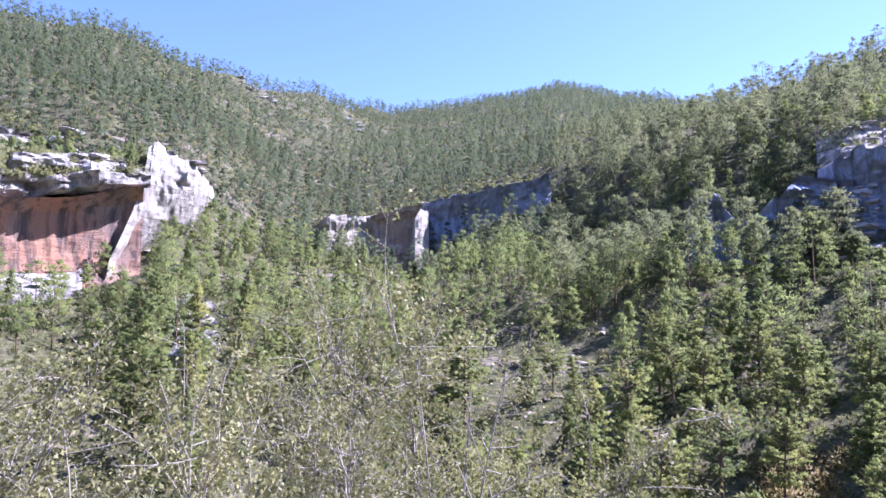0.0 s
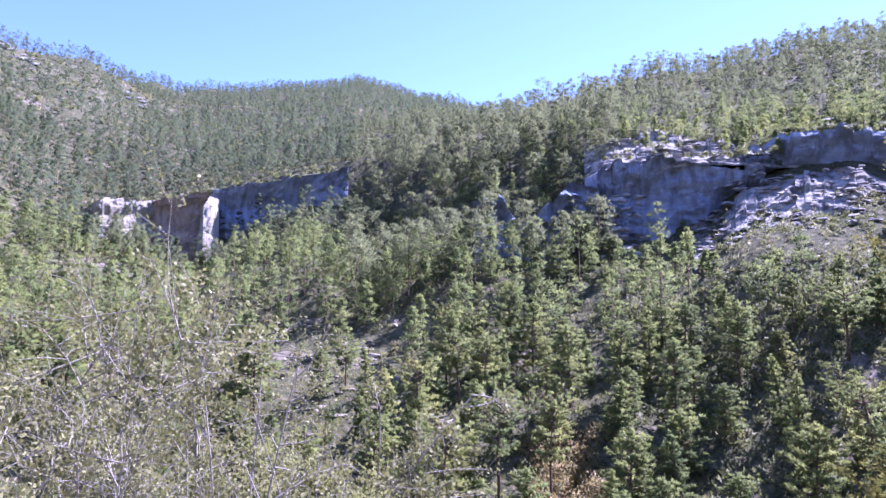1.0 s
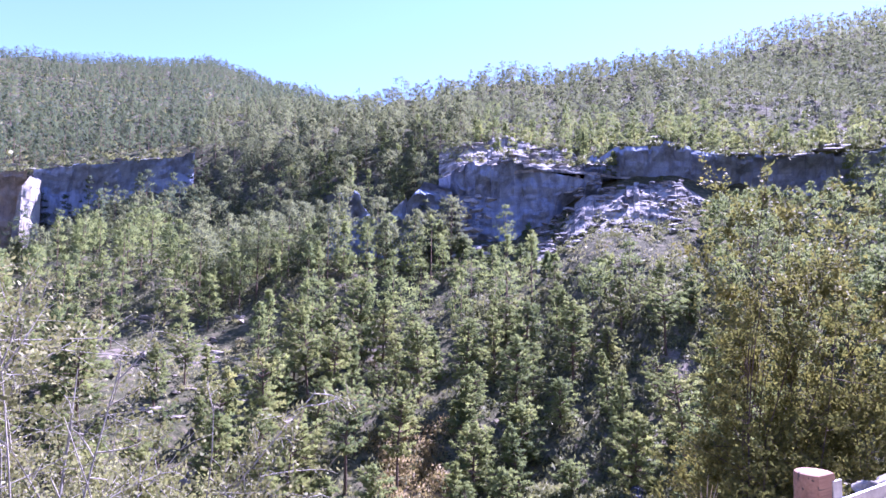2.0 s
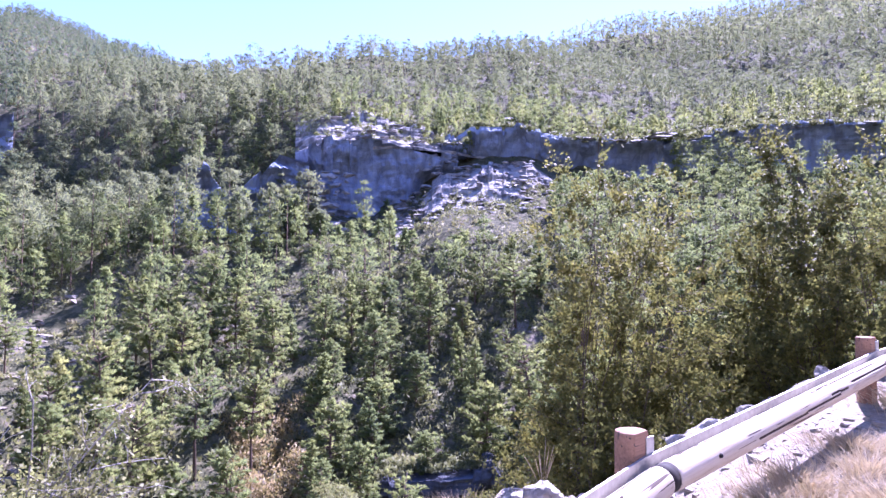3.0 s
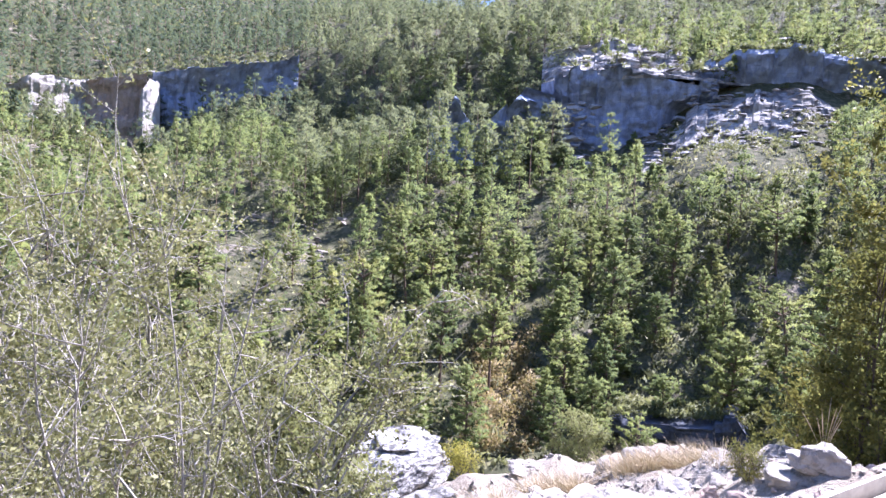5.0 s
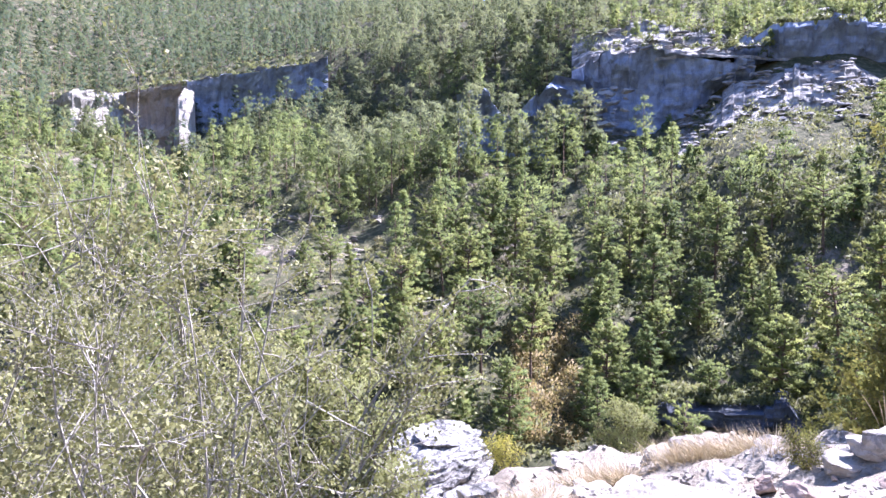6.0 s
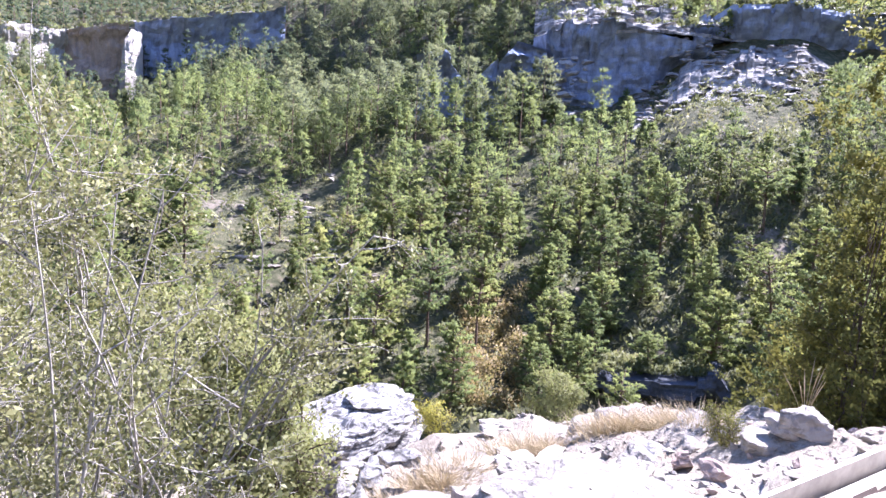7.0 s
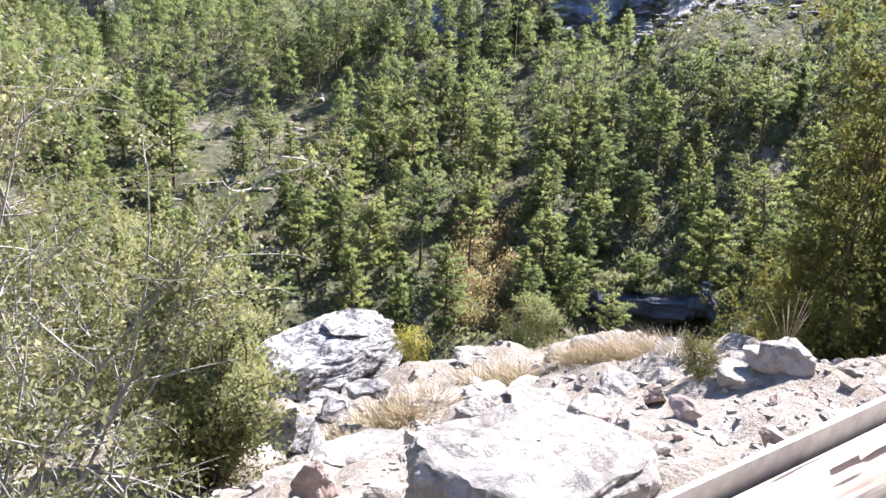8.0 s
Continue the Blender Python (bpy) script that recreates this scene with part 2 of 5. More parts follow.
CRACK = plain_material("dark_wood_crack", (0.07, 0.05, 0.04), 0.95)
ROAD = road_material()

# ======== tools for meshes ========
def vnoise(p, seed=0):
    """Smooth value noise, -1 to 1, of points in rows."""
    p = np.asarray(p, float)
    i = np.floor(p).astype(np.int64)
    f = p - i
    u = f * f * (3 - 2 * f)
    out = np.zeros(len(p))
    for dx in (0, 1):
        for dy in (0, 1):
            for dz in (0, 1):
                h = (i[:, 0] + dx) * 374761393 + (i[:, 1] + dy) * 668265263 + (i[:, 2] + dz) * 1274126177 + seed * 362437
                h = (h ^ (h >> 13)) * 1103515245 & 0x7FFFFFFF
                h = ((h ^ (h >> 15)) * 12345701) & 0x7FFFFFFF
                w = (u[:, 0] if dx else 1 - u[:, 0]) * (u[:, 1] if dy else 1 - u[:, 1]) * (u[:, 2] if dz else 1 - u[:, 2])
                out += w * ((h % 65536) / 32767.5 - 1)
    return out


def fbm(p, octaves=4, seed=0, gain=0.5):
    p = np.asarray(p, float)
    out, a = np.zeros(len(p)), 1.0
    for o in range(octaves):
        out += a * vnoise(p * 2.0 ** o + 17.3 * o, seed + o)
        a *= gain
    return out


def mesh_np(name, verts, faces, mat, smooth=False, normals=None):
    """A mesh from rows of points and rows of corners (all faces of one length)."""
    me = bpy.data.meshes.new(name)
    verts, faces = np.asarray(verts, np.float32), np.asarray(faces, np.int32)
    k = faces.shape[1]
    if normals is not None:
        # wind every leaf so that it faces along its own normal
        normals = np.asarray(normals, np.float32)
        way = np.cross(verts[faces[:, 1]] - verts[faces[:, 0]], verts[faces[:, 2]] - verts[faces[:, 0]])
        turned = (way * normals[faces[:, 0]]).sum(1) < 0
        faces = np.where(turned[:, None], faces[:, ::-1], faces)
    me.vertices.add(len(verts))
    me.vertices.foreach_set("co", verts.ravel())
    me.loops.add(faces.size)
    me.loops.foreach_set("vertex_index", faces.ravel())
    me.polygons.add(len(faces))
    me.polygons.foreach_set("loop_start", np.arange(0, faces.size, k, dtype=np.int32))
    me.polygons.foreach_set("use_smooth", np.full(len(faces), smooth))
    me.update(calc_edges=True)
    me.materials.append(mat)
    if normals is not None:
        me.polygons.foreach_set("use_smooth", np.full(len(faces), True))
        me.normals_split_custom_set_from_vertices(np.asarray(normals, np.float32))
    return me


def part(name, me, parent, label=""):
    ob = new(name, me)
    ob.parent = parent
    return tagged(ob, label)


def thing(name, label, category, group="", at=(0, 0, 0), kind=""):
    ob = new(name)
    ob.location = at
    return tagged(ob, label, category, group, kind)


class Tubes:
    """Collects tapering round rods along lines of points."""

    def __init__(self, sides=5):
        self.v, self.f, self.n, self.sides = [], [], 0, sides

    def add(self, pts, radii):
        pts, k = np.asarray(pts, float), self.sides
        t = np.gradient(pts, axis=0)
        t /= np.linalg.norm(t, axis=1)[:, None] + 1e-9
        ref = np.array([0.31, 0.95, 0.05]) if abs(t[0, 2]) > 0.7 else np.array([0.02, 0.05, 1.0])
        a = np.cross(t, ref)
        a /= np.linalg.norm(a, axis=1)[:, None] + 1e-9
        b = np.cross(t, a)
        an = np.arange(k) * 2 * np.pi / k
        ring = pts[:, None] + np.asarray(radii)[:, None, None] * (np.cos(an)[None, :, None] * a[:, None] + np.sin(an)[None, :, None] * b[:, None])
        self.v.append(ring.reshape(-1, 3))
        m = len(pts)
        i, j = np.meshgrid(np.arange(m - 1), np.arange(k), indexing="ij")
        j2 = (j + 1) % k
        self.f.append(np.stack([i * k + j, i * k + j2, (i + 1) * k + j2, (i + 1) * k + j], -1).reshape(-1, 4) + self.n)
        self.n += m * k

    def mesh(self, name, mat):
        return mesh_np(name, np.concatenate(self.v), np.concatenate(self.f), mat, True)


def unit(v):
    return v / (np.linalg.norm(v, axis=-1, keepdims=True) + 1e-9)


def blades(rng, base, way, length, width, curl=0.0, level=0.0):
    """Pointed needle bundles: one thin triangle from each base along each way. level: how far they lie flat, as on a bough."""
    side = unit(np.cross(way, rng.normal(size=way.shape) * (1 - 0.6 * level) + np.array([0, 0, 2.0 * level]))) * width[:, None] * 0.5
    tip = base + way * length[:, None]
    v = np.stack([base - side, base + side, tip], 1)
    v[:, 2, 2] -= curl * length
    return v.reshape(-1, 3), np.arange(3 * len(base)).reshape(-1, 3)


def leaves(rng, base, way, length, width):
    """Small pointed leaves of four corners, folded a little along the middle."""
    side = unit(np.cross(way, rng.normal(size=way.shape)))
    mid = base + way * (length * 0.45)[:, None]
    fold = unit(np.cross(way, side)) * (width * 0.18)[:, None]
    v = np.stack([base, mid - side * (width * 0.5)[:, None] + fold, base + way * length[:, None], mid + side * (width * 0.5)[:, None] + fold], 1)
    return v.reshape(-1, 3), np.arange(4 * len(base)).reshape(-1, 4)


# ======== the land ========
# Landform lines round the viewpoint: bearing from +y towards +x in degrees, range and height in metres.
def line(*knots):
    return np.array(knots, float)


LEDGE = line((-180, 14), (-60, 9), (-20, 8.5), (5, 9.5), (17, 11.4), (25, 9.6), (32, 9.2), (40, 8.8), (50, 7.2), (58, 6.4), (68, 7.6), (78, 11), (88, 20), (100, 30), (180, 30))
FLOOR = line((-180, 60, 30), (-100, 60, 5), (-60, 55, -12), (-36, 55, -16), (-20, 52, -20), (0, 46, -23), (20, 44, -23), (35, 46, -22), (38, 60, -23), (47, 61, -23), (51, 50, -18), (70, 56, -14), (90, 60, -8), (130, 60, 8), (180, 60, 30))
FOOT = line((-180, 90, 50), (-100, 90, 20), (-60, 75, -6), (-36, 75, -8), (-20, 72, -10.5), (0, 62, -19), (10, 60, -21), (20, 58, -21), (30, 60, -20.5), (36, 66, -18.5), (40, 67, -17.4), (47, 68, -16.8), (52, 70, -15), (70, 75, -12), (90, 80, -4), (130, 80, 20), (180, 90, 50))
BASE = line((-180, 160, 90), (-100, 150, 50), (-60, 150, 10), (-36, 150, 8), (-28, 150, 10), (-22, 155, 14), (-14, 190, 16), (-9, 214, 17), (-4, 214, 12.5), (1, 219, 25), (7, 226, 34), (11, 205, 24), (15, 156, 11), (22, 141, 12), (26, 141, 11), (32, 141, 17.5), (38, 141, 16), (41, 141, 19), (44, 144, 24.5), (47, 147, 27), (51, 149, 27), (53.5, 153, 25), (57, 161, 25), (66, 171, 28), (75, 181, 31), (85, 186, 30), (110, 190, 40), (180, 160, 90))
TOP = line((-180, 230, 130), (-100, 220, 90), (-60, 190, 50), (-36, 186, 48), (-28, 186, 46), (-22, 185, 42), (-16, 212, 30), (-11, 224, 27), (-6, 225, 33), (-2, 227, 38), (3, 230, 42), (8.4, 236, 46.5), (13, 226, 49.5), (16, 214, 52), (20, 210, 53.5), (26, 200, 51), (32, 168, 40.5), (38.5, 166, 40.5), (44, 167, 37.5), (51, 167, 37.5), (57, 172, 36), (68, 182, 38), (75, 192, 40), (85, 197, 39), (110, 220, 60), (180, 230, 130))
RIDGE = line((-180, 500, 210), (-100, 480, 200), (-60, 470, 190), (-36, 480, 187), (-28, 480, 192), (-20, 520, 184), (-11, 600, 200), (-5, 800, 248), (3, 900, 293), (10, 900, 313), (15, 880, 287), (18, 700, 216), (22, 420, 122), (25, 300, 88), (30, 280, 87), (34, 290, 96), (40, 310, 109), (52, 330, 119), (61, 420, 155), (68, 480, 181), (80, 520, 207), (95, 540, 215), (180, 500, 210))


def along(knots, az, col=1):
    return np.interp(az, knots[:, 0], knots[:, col])


def ease(t):
    t = np.clip(t, 0, 1)
    return t * t * (3 - 2 * t)


def near_ground(x, y):
    """Road, verge and the stony ledge beyond the rail."""
    z = 0.066 * np.clip(x, -12, 24)
    fall = 0.39 - 0.2 * ease((x - 5.2) / 3.0)
    z = z - fall * np.maximum(y - 2.0, 0) + 0.55 * np.maximum(-5.5 - y, 0)
    z = z - 0.75 * np.exp(-((x - 2.7) ** 2 + (y - 8.9) ** 2) / 0.9)
    return z


RINGS = np.concatenate([np.geomspace(0.5, 1500, 330), [1900, 2600, 4200]])
BEARINGS = np.concatenate([np.arange(-180, -50, 5.0), np.arange(-50, 100, 0.5), np.arange(100, 180.1, 5.0)])


def land_table():
    table = np.zeros((len(BEARINGS), len(RINGS)))
    for i, az in enumerate(BEARINGS):
        s, c = math.sin(radians(az)), math.cos(radians(az))
        edge = along(LEDGE, az)
        ze = float(near_ground(np.array(edge * s), np.array(edge * c)))
        fl, fo, ba, to, ri = (np.array([along(k, az, 1), along(k, az, 2)]) for k in (FLOOR, FOOT, BASE, TOP, RIDGE))
        front = float(ease((az + 75) / 30) * ease((105 - az) / 25))
        step = [edge + 9, (ze - 9.5) * front + (ze + (fl[1] - ze) * 0.2) * (1 - front)]
        brink = [edge + 1.6, ze - 1.5 * front]
        d = [edge, brink[0], step[0], fl[0], fo[0], ba[0], to[0], (to[0] * 0.6 + ri[0] * 0.4), ri[0], ri[0] + 350, 4500]
        z = [ze, brink[1], step[1], fl[1], fo[1], ba[1], to[1], to[1] * 0.62 + ri[1] * 0.38, ri[1], ri[1] - 90, 20]
        table[i] = np.where(RINGS < edge, near_ground(RINGS * s, RINGS * c), np.interp(RINGS, d, z))
    # round the landform lines off, more with range
    for _ in range(2):
        t = table.copy()
        t[:, 1:-1] = 0.25 * table[:, :-2] + 0.5 * table[:, 1:-1] + 0.25 * table[:, 2:]
        t[1:-1] = 0.25 * t[:-2] + 0.5 * t[1:-1] + 0.25 * t[2:]
        table = np.where(RINGS[None] > 20, t, table)
    az, d = np.meshgrid(np.radians(BEARINGS), RINGS, indexing="ij")
    p = np.stack([d * np.sin(az), d * np.cos(az), 0 * d], -1).reshape(-1, 3)
    big = fbm(p / 40.0, 4, 3).reshape(d.shape) * 5.0 * ease((d - 30) / 120)
    mid = fbm(p / 9.0, 3, 9).reshape(d.shape) * 1.1 * ease((d - 9) / 40)
    off_road = ease((p[:, 1].reshape(d.shape) - 1.9) / 0.8) * ease((40 - d) / 20)
    small = (fbm(p / 0.9, 4, 5).reshape(d.shape) * 0.14 + (np.abs(fbm(p / 0.42, 3, 8)).reshape(d.shape) - 0.32) * 0.13) * off_road
    return table + big + mid + small


LAND = land_table()


def ground(az, d):
    """Height of the land at bearings and ranges."""
    az, d = np.atleast_1d(az).astype(float), np.atleast_1d(d).astype(float)
    i = np.clip(np.searchsorted(BEARINGS, az) - 1, 0, len(BEARINGS) - 2)
    j = np.clip(np.searchsorted(RINGS, d) - 1, 0, len(RINGS) - 2)
    u = np.clip((az - BEARINGS[i]) / (BEARINGS[i + 1] - BEARINGS[i]), 0, 1)
    v = np.clip((d - RINGS[j]) / (RINGS[j + 1] - RINGS[j]), 0, 1)
    return (LAND[i, j] * (1 - u) + LAND[i + 1, j] * u) * (1 - v) + (LAND[i, j + 1] * (1 - u) + LAND[i + 1, j + 1] * u) * v


def ground_xy(x, y):
    return float(ground(math.degrees(math.atan2(x, y)), math.hypot(x, y))[0])


def at_bearing(az, d, z=None):
    az, d = np.atleast_1d(az).astype(float), np.atleast_1d(d).astype(float)
    a = np.radians(az)
    return np.stack([d * np.sin(a), d * np.cos(a), ground(az, d) if z is None else z + 0 * np.asarray(d)], -1)


def build_land():
    az, d = np.meshgrid(np.radians(BEARINGS), RINGS, indexing="ij")
    v = np.stack([d * np.sin(az), d * np.cos(az), LAND], -1).reshape(-1, 3)
    n, m = LAND.shape
    i, j = np.meshgrid(np.arange(n - 1), np.arange(m - 1), indexing="ij")
    q = np.stack([i * m + j, i * m + j + 1, (i + 1) * m + j + 1, (i + 1) * m + j], -1).reshape(-1, 4)
    v[np.arange(n) * m, :2] *= 0.02
    me = mesh_np("ground", v, q, SLOPE, True)
    me.materials.append(VERGE)
    mid = v[q].mean(1)
    slot = ((np.hypot(mid[:, 0], mid[:, 1]) < 13) & (mid[:, 2] > -4.6)).astype(np.int32)
    me.polygons.foreach_set("material_index", slot)
    me.update()
    tagged(new("ground", me), "stony forested mountain valley slopes and bleached rocky ledge", "ground", kind="structure")


build_land()


def build_road():
    """The pale road strip on which the viewer stands, a finger above the land, with a rounded shoulder."""
    xs = np.linspace(-14, 24, 77)
    prof = [(-4.6, -0.03), (-4.4, 0.012), (-2.0, 0.03), (-0.4, 0.02), (0.15, 0.012), (0.35, -0.04)]
    v, q = [], []
    for x in xs:
        bend = -0.012 * max(x - 4, 0) ** 2 - 0.01 * max(-x - 1, 0) ** 2
        for y, h in prof:
            w = 0.05 * math.sin(x * 2.3) + 0.04 * math.sin(x * 5.1) if y > 0 else 0
            v.append((x, y + bend + w, 0.066 * min(max(x, -12), 24) + h + 0.008))
    k = len(prof)
    for i in range(len(xs) - 1):
        for j in range(k - 1):
            q.append((i * k + j, (i + 1) * k + j, (i + 1) * k + j + 1, i * k + j + 1))
    me = mesh_np("road", v, q, ROAD, True)
    tagged(new("road", me), "pale worn mountain road with a crumbling edge", "road", kind="structure")


build_road()


# ======== cliffs ========
def cliff(label, az, base, top, dist, depth, shape, mat, rough=1.0, rows=46, seed=0, sunk=5.0, bedded=1.0, name="cliff", sides=None):
    """A rock wall over a run of bearings: foot and brow heights, range of the face, depth of the cap behind the brow.
    shape(u, v) gives metres by which the face stands back. sides: heights, and the bearings of both sides at them."""
    az = np.asarray(az, float)
    n = len(az)
    u = np.linspace(0, 1, n)
    cap = 8
    v = np.concatenate([np.linspace(0, 1, rows), np.ones(cap)])
    back = np.concatenate([np.zeros(rows), np.linspace(0.06, 1, cap) ** 1.3])
    U, V = np.meshgrid(u, v, indexing="ij")
    B, T = np.asarray(base, float)[:, None] - sunk, np.asarray(top, float)[:, None]
    brow = np.round(fbm(np.stack([u * n / 16.0, 0 * u, 0 * u + seed], 1), 3, seed + 4)[:, None] * 1.5) * 0.6 * rough
    Z = B + (T + brow - B) * V
    D = np.asarray(dist, float)[:, None] + shape(U, V) + back[None] * depth
    A = np.radians(az)[:, None] + 0 * D
    if sides:
        near, far_ = np.interp(Z, sides[0], sides[1]), np.interp(Z, sides[0], sides[2])
        A = np.radians(near + U * (far_ - near))
    P = np.stack([D * np.sin(A), D * np.cos(A), Z], -1).reshape(-1, 3)
    beds = P * (0.02, 0.02, 0.55) + seed
    step = vnoise(beds + 0.15 * vnoise(P / 6.0, seed)[:, None], seed + 1)
    flute = fbm(P * (0.28, 0.28, 0.03), 3, seed + 2)
    lump = fbm(P / 10.0, 4, seed + 3) * 1.6
    fine = fbm(P / 1.5, 3, seed + 6)
    off = rough * (np.round(step * 2.5) / 2.5 * 0.9 * bedded + flute * 0.8 + lump * 1.1 + fine * 0.28)
    fade = np.where(back[None] + 0 * D > 0, 0.35, 1.0).ravel()
    D2 = D.ravel() + off * fade
    P = np.stack([D2 * np.sin(A.ravel()), D2 * np.cos(A.ravel()), Z.ravel() + 0.2 * rough * lump * np.where(fade < 1, 1, 0)], -1)
    m = len(v)
    i, j = np.meshgrid(np.arange(n - 1), np.arange(m - 1), indexing="ij")
    q = np.stack([i * m + j, (i + 1) * m + j, (i + 1) * m + j + 1, i * m + j + 1], -1).reshape(-1, 4)
    return tagged(new(name, mesh_np(name, P, q, mat, False)), label, "cliff", kind="structure")


def bulge(*pairs):
    """A profile from foot to brow, as (height share, metres back)."""
    k = np.array(pairs, float)
    return lambda U, V: np.interp(V, k[:, 0], k[:, 1])


# left: ochre cave wall under a brow, white buttress, grey upper band
az = np.linspace(-50, -25.0, 90)
cliff("ochre hollowed rock shelter wall under a jutting brow", az, np.interp(az, [-50, -35, -25], [6.5, 7.0, 11]), np.interp(az, [-50, -35, -30, -25.5], [20.5, 21.0, 23.0, 26.5]),
      np.interp(az, [-50, -34, -25], [122, 135, 143]), 24, bulge((0, -1.5), (0.2, 1.5), (0.45, 3.0), (0.7, 4.0), (0.88, 3.6), (0.97, 1.0), (1, 0)), CLIFF_RED, 0.5, 50, 3, 5.0, 0.0)
az = np.linspace(-50, -24.5, 90)
cliff("grey limestone brow over the rock shelter", az, np.interp(az, [-50, -35, -30, -25], [20.4, 21.2, 23.4, 26.5]), np.interp(az, [-50, -35, -30, -24.5], [30, 30.5, 31, 33]),
      np.interp(az, [-50, -34, -24.5], [121.5, 134.5, 143]), 26, bulge((0, 2.0), (0.12, 0.0), (0.4, 1.0), (0.45, 3.5), (0.7, 5), (1, 10)), CLIFF_PALE, 2.6, 50, 5, 0.0)
az = np.linspace(-27.6, -19.0, 110)
HOLE = lambda U, V: 2.6 * np.exp(-((U - 0.52) / 0.10) ** 2 - ((V - 0.80) / 0.018) ** 2)
cliff("white water-streaked limestone buttress leaning over the slope", az, 0 * az + 10.5, np.interp(np.linspace(0, 1, 110), [0, 0.1, 0.3, 0.65, 0.9, 1], [36.5, 38.0, 35.8, 34.6, 32.4, 30.0]),
      np.interp(np.linspace(0, 1, 110), [0, 0.5, 1], [143.5, 149, 161]), 20, lambda U, V: np.interp(V, [0, 0.4, 0.75, 0.93, 1], [-2.5, 0.0, 2.5, 4.5, 6.5]) + HOLE(U, V), CLIFF_WHITE, 0.8, 80, 11, 5.0, 0.15,
      sides=([5, 11.5, 16, 21, 28, 32, 38], [-27.6, -27.2, -26.5, -25.8, -25.1, -24.9, -24.7], [-25.8, -25.2, -23.3, -21.2, -19.8, -19.2, -19.0]))
az = np.linspace(-50, -29.5, 70)
cliff("grey upper limestone band with ledges", az, np.interp(az, [-50, -29.5], [31, 36]), np.interp(az, [-50, -35, -29.5], [47, 46.5, 43]),
      np.interp(az, [-50, -29.5], [168, 174]), 16, bulge((0, 0), (0.45, 2), (0.5, 5), (1, 12)), CLIFF_PALE, 1.6, 30, 15)
# middle: white wall, ochre hollow, pillar and the long wall in the shade
az = np.linspace(-11.6, -6.2, 60)
cliff("pale limestone wall with a dark brow", az, 0 * az + 14, np.interp(az, [-11.6, -6.2], [27.0, 33.0]), np.interp(az, [-11.6, -10.2, -6.2], [204, 194, 211]), 12,
      bulge((0, 1), (0.8, 2), (0.9, 0), (1, -0.5)), CLIFF_WHITE, 0.9, 40, 21)
az = np.linspace(-6.8, -2.2, 50)
cliff("ochre hollow in the limestone wall", az, 0 * az + 10, np.interp(az, [-6.8, -5.5, -2.2], [32.0, 33.0, 36.5]), np.interp(az, [-6.8, -6, -2.2], [211, 207.5, 208]), 16,
      bulge((0, 0), (0.3, 1.2), (0.7, 2.0), (0.88, 1.4), (0.94, 0), (1, -0.6)), CLIFF_TAN, 0.9, 44, 25)
az = np.linspace(-2.95, -1.25, 30)
cliff("white limestone pillar", az, 0 * az + 11, np.interp(az, [-2.95, -2.6, -2.0, -1.25], [20, 30, 34.5, 33.5]), np.interp(az, [-2.95, -2.5, -1.25], [208, 204.5, 211]), 9,
      bulge((0, -1), (0.6, 0.5), (1, 2)), CLIFF_WHITE, 0.7, 40, 27, 5.0, 0.25)
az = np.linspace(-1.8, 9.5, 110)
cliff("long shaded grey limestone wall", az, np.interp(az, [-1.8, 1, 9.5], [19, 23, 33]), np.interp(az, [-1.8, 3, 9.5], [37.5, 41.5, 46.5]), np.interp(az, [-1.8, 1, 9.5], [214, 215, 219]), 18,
      bulge((0, 1), (0.7, 3), (0.88, 0.5), (1, -1.5)), CLIFF_SHADE_BLUE, 1.1, 40, 31, 5.0, 0.4)
# broken walls in the flank of the knoll
az = np.linspace(20.5, 31.5, 90)
cliff("broken shaded rock wall among pines", az, np.interp(az, [20.5, 25, 28, 31.5], [14, 9, 12, 15]), np.interp(az, [20.5, 23, 25.5, 27.2, 29, 31.5], [23, 24.5, 17, 21, 26.5, 25]), np.interp(az, [20.5, 31.5], [136, 135]), 14,
      bulge((0, 0), (0.6, 3), (0.85, 1), (1, 0)), CLIFF_SHADE_BLUE, 2.0, 40, 37)
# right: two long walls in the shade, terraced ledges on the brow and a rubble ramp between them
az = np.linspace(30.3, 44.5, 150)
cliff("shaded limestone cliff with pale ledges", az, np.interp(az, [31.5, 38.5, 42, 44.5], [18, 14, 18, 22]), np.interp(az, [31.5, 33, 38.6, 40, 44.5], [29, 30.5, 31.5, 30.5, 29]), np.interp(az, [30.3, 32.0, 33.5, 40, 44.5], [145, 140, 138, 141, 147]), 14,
      bulge((0, 2), (0.35, 3.5), (0.7, 2.5), (0.85, 0.3), (1, -0.6)), CLIFF_SHADE_BLUE, 1.6, 60, 41, 5.0, 0.08)
az = np.linspace(30.3, 47.5, 150)
cliff("terraced pale limestone ledges over the shaded cliff", az, np.interp(az, [31.5, 40, 47.5], [30, 31, 30.5]), np.interp(az, [31.5, 36, 40, 47.5], [42, 42.5, 40.5, 38.5]), np.interp(az, [30.3, 32.0, 33.5, 40, 44.5, 47.5], [146, 141, 139, 142, 148, 153]), 8,
      bulge((0, 0), (0.05, 0.1), (0.2, 6), (0.26, 6.3), (0.45, 12), (0.5, 12.2), (0.75, 18), (0.8, 18.2), (1, 23)), CLIFF_PALE, 1.0, 56, 43, 1.0, 0.5)
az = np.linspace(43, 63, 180)
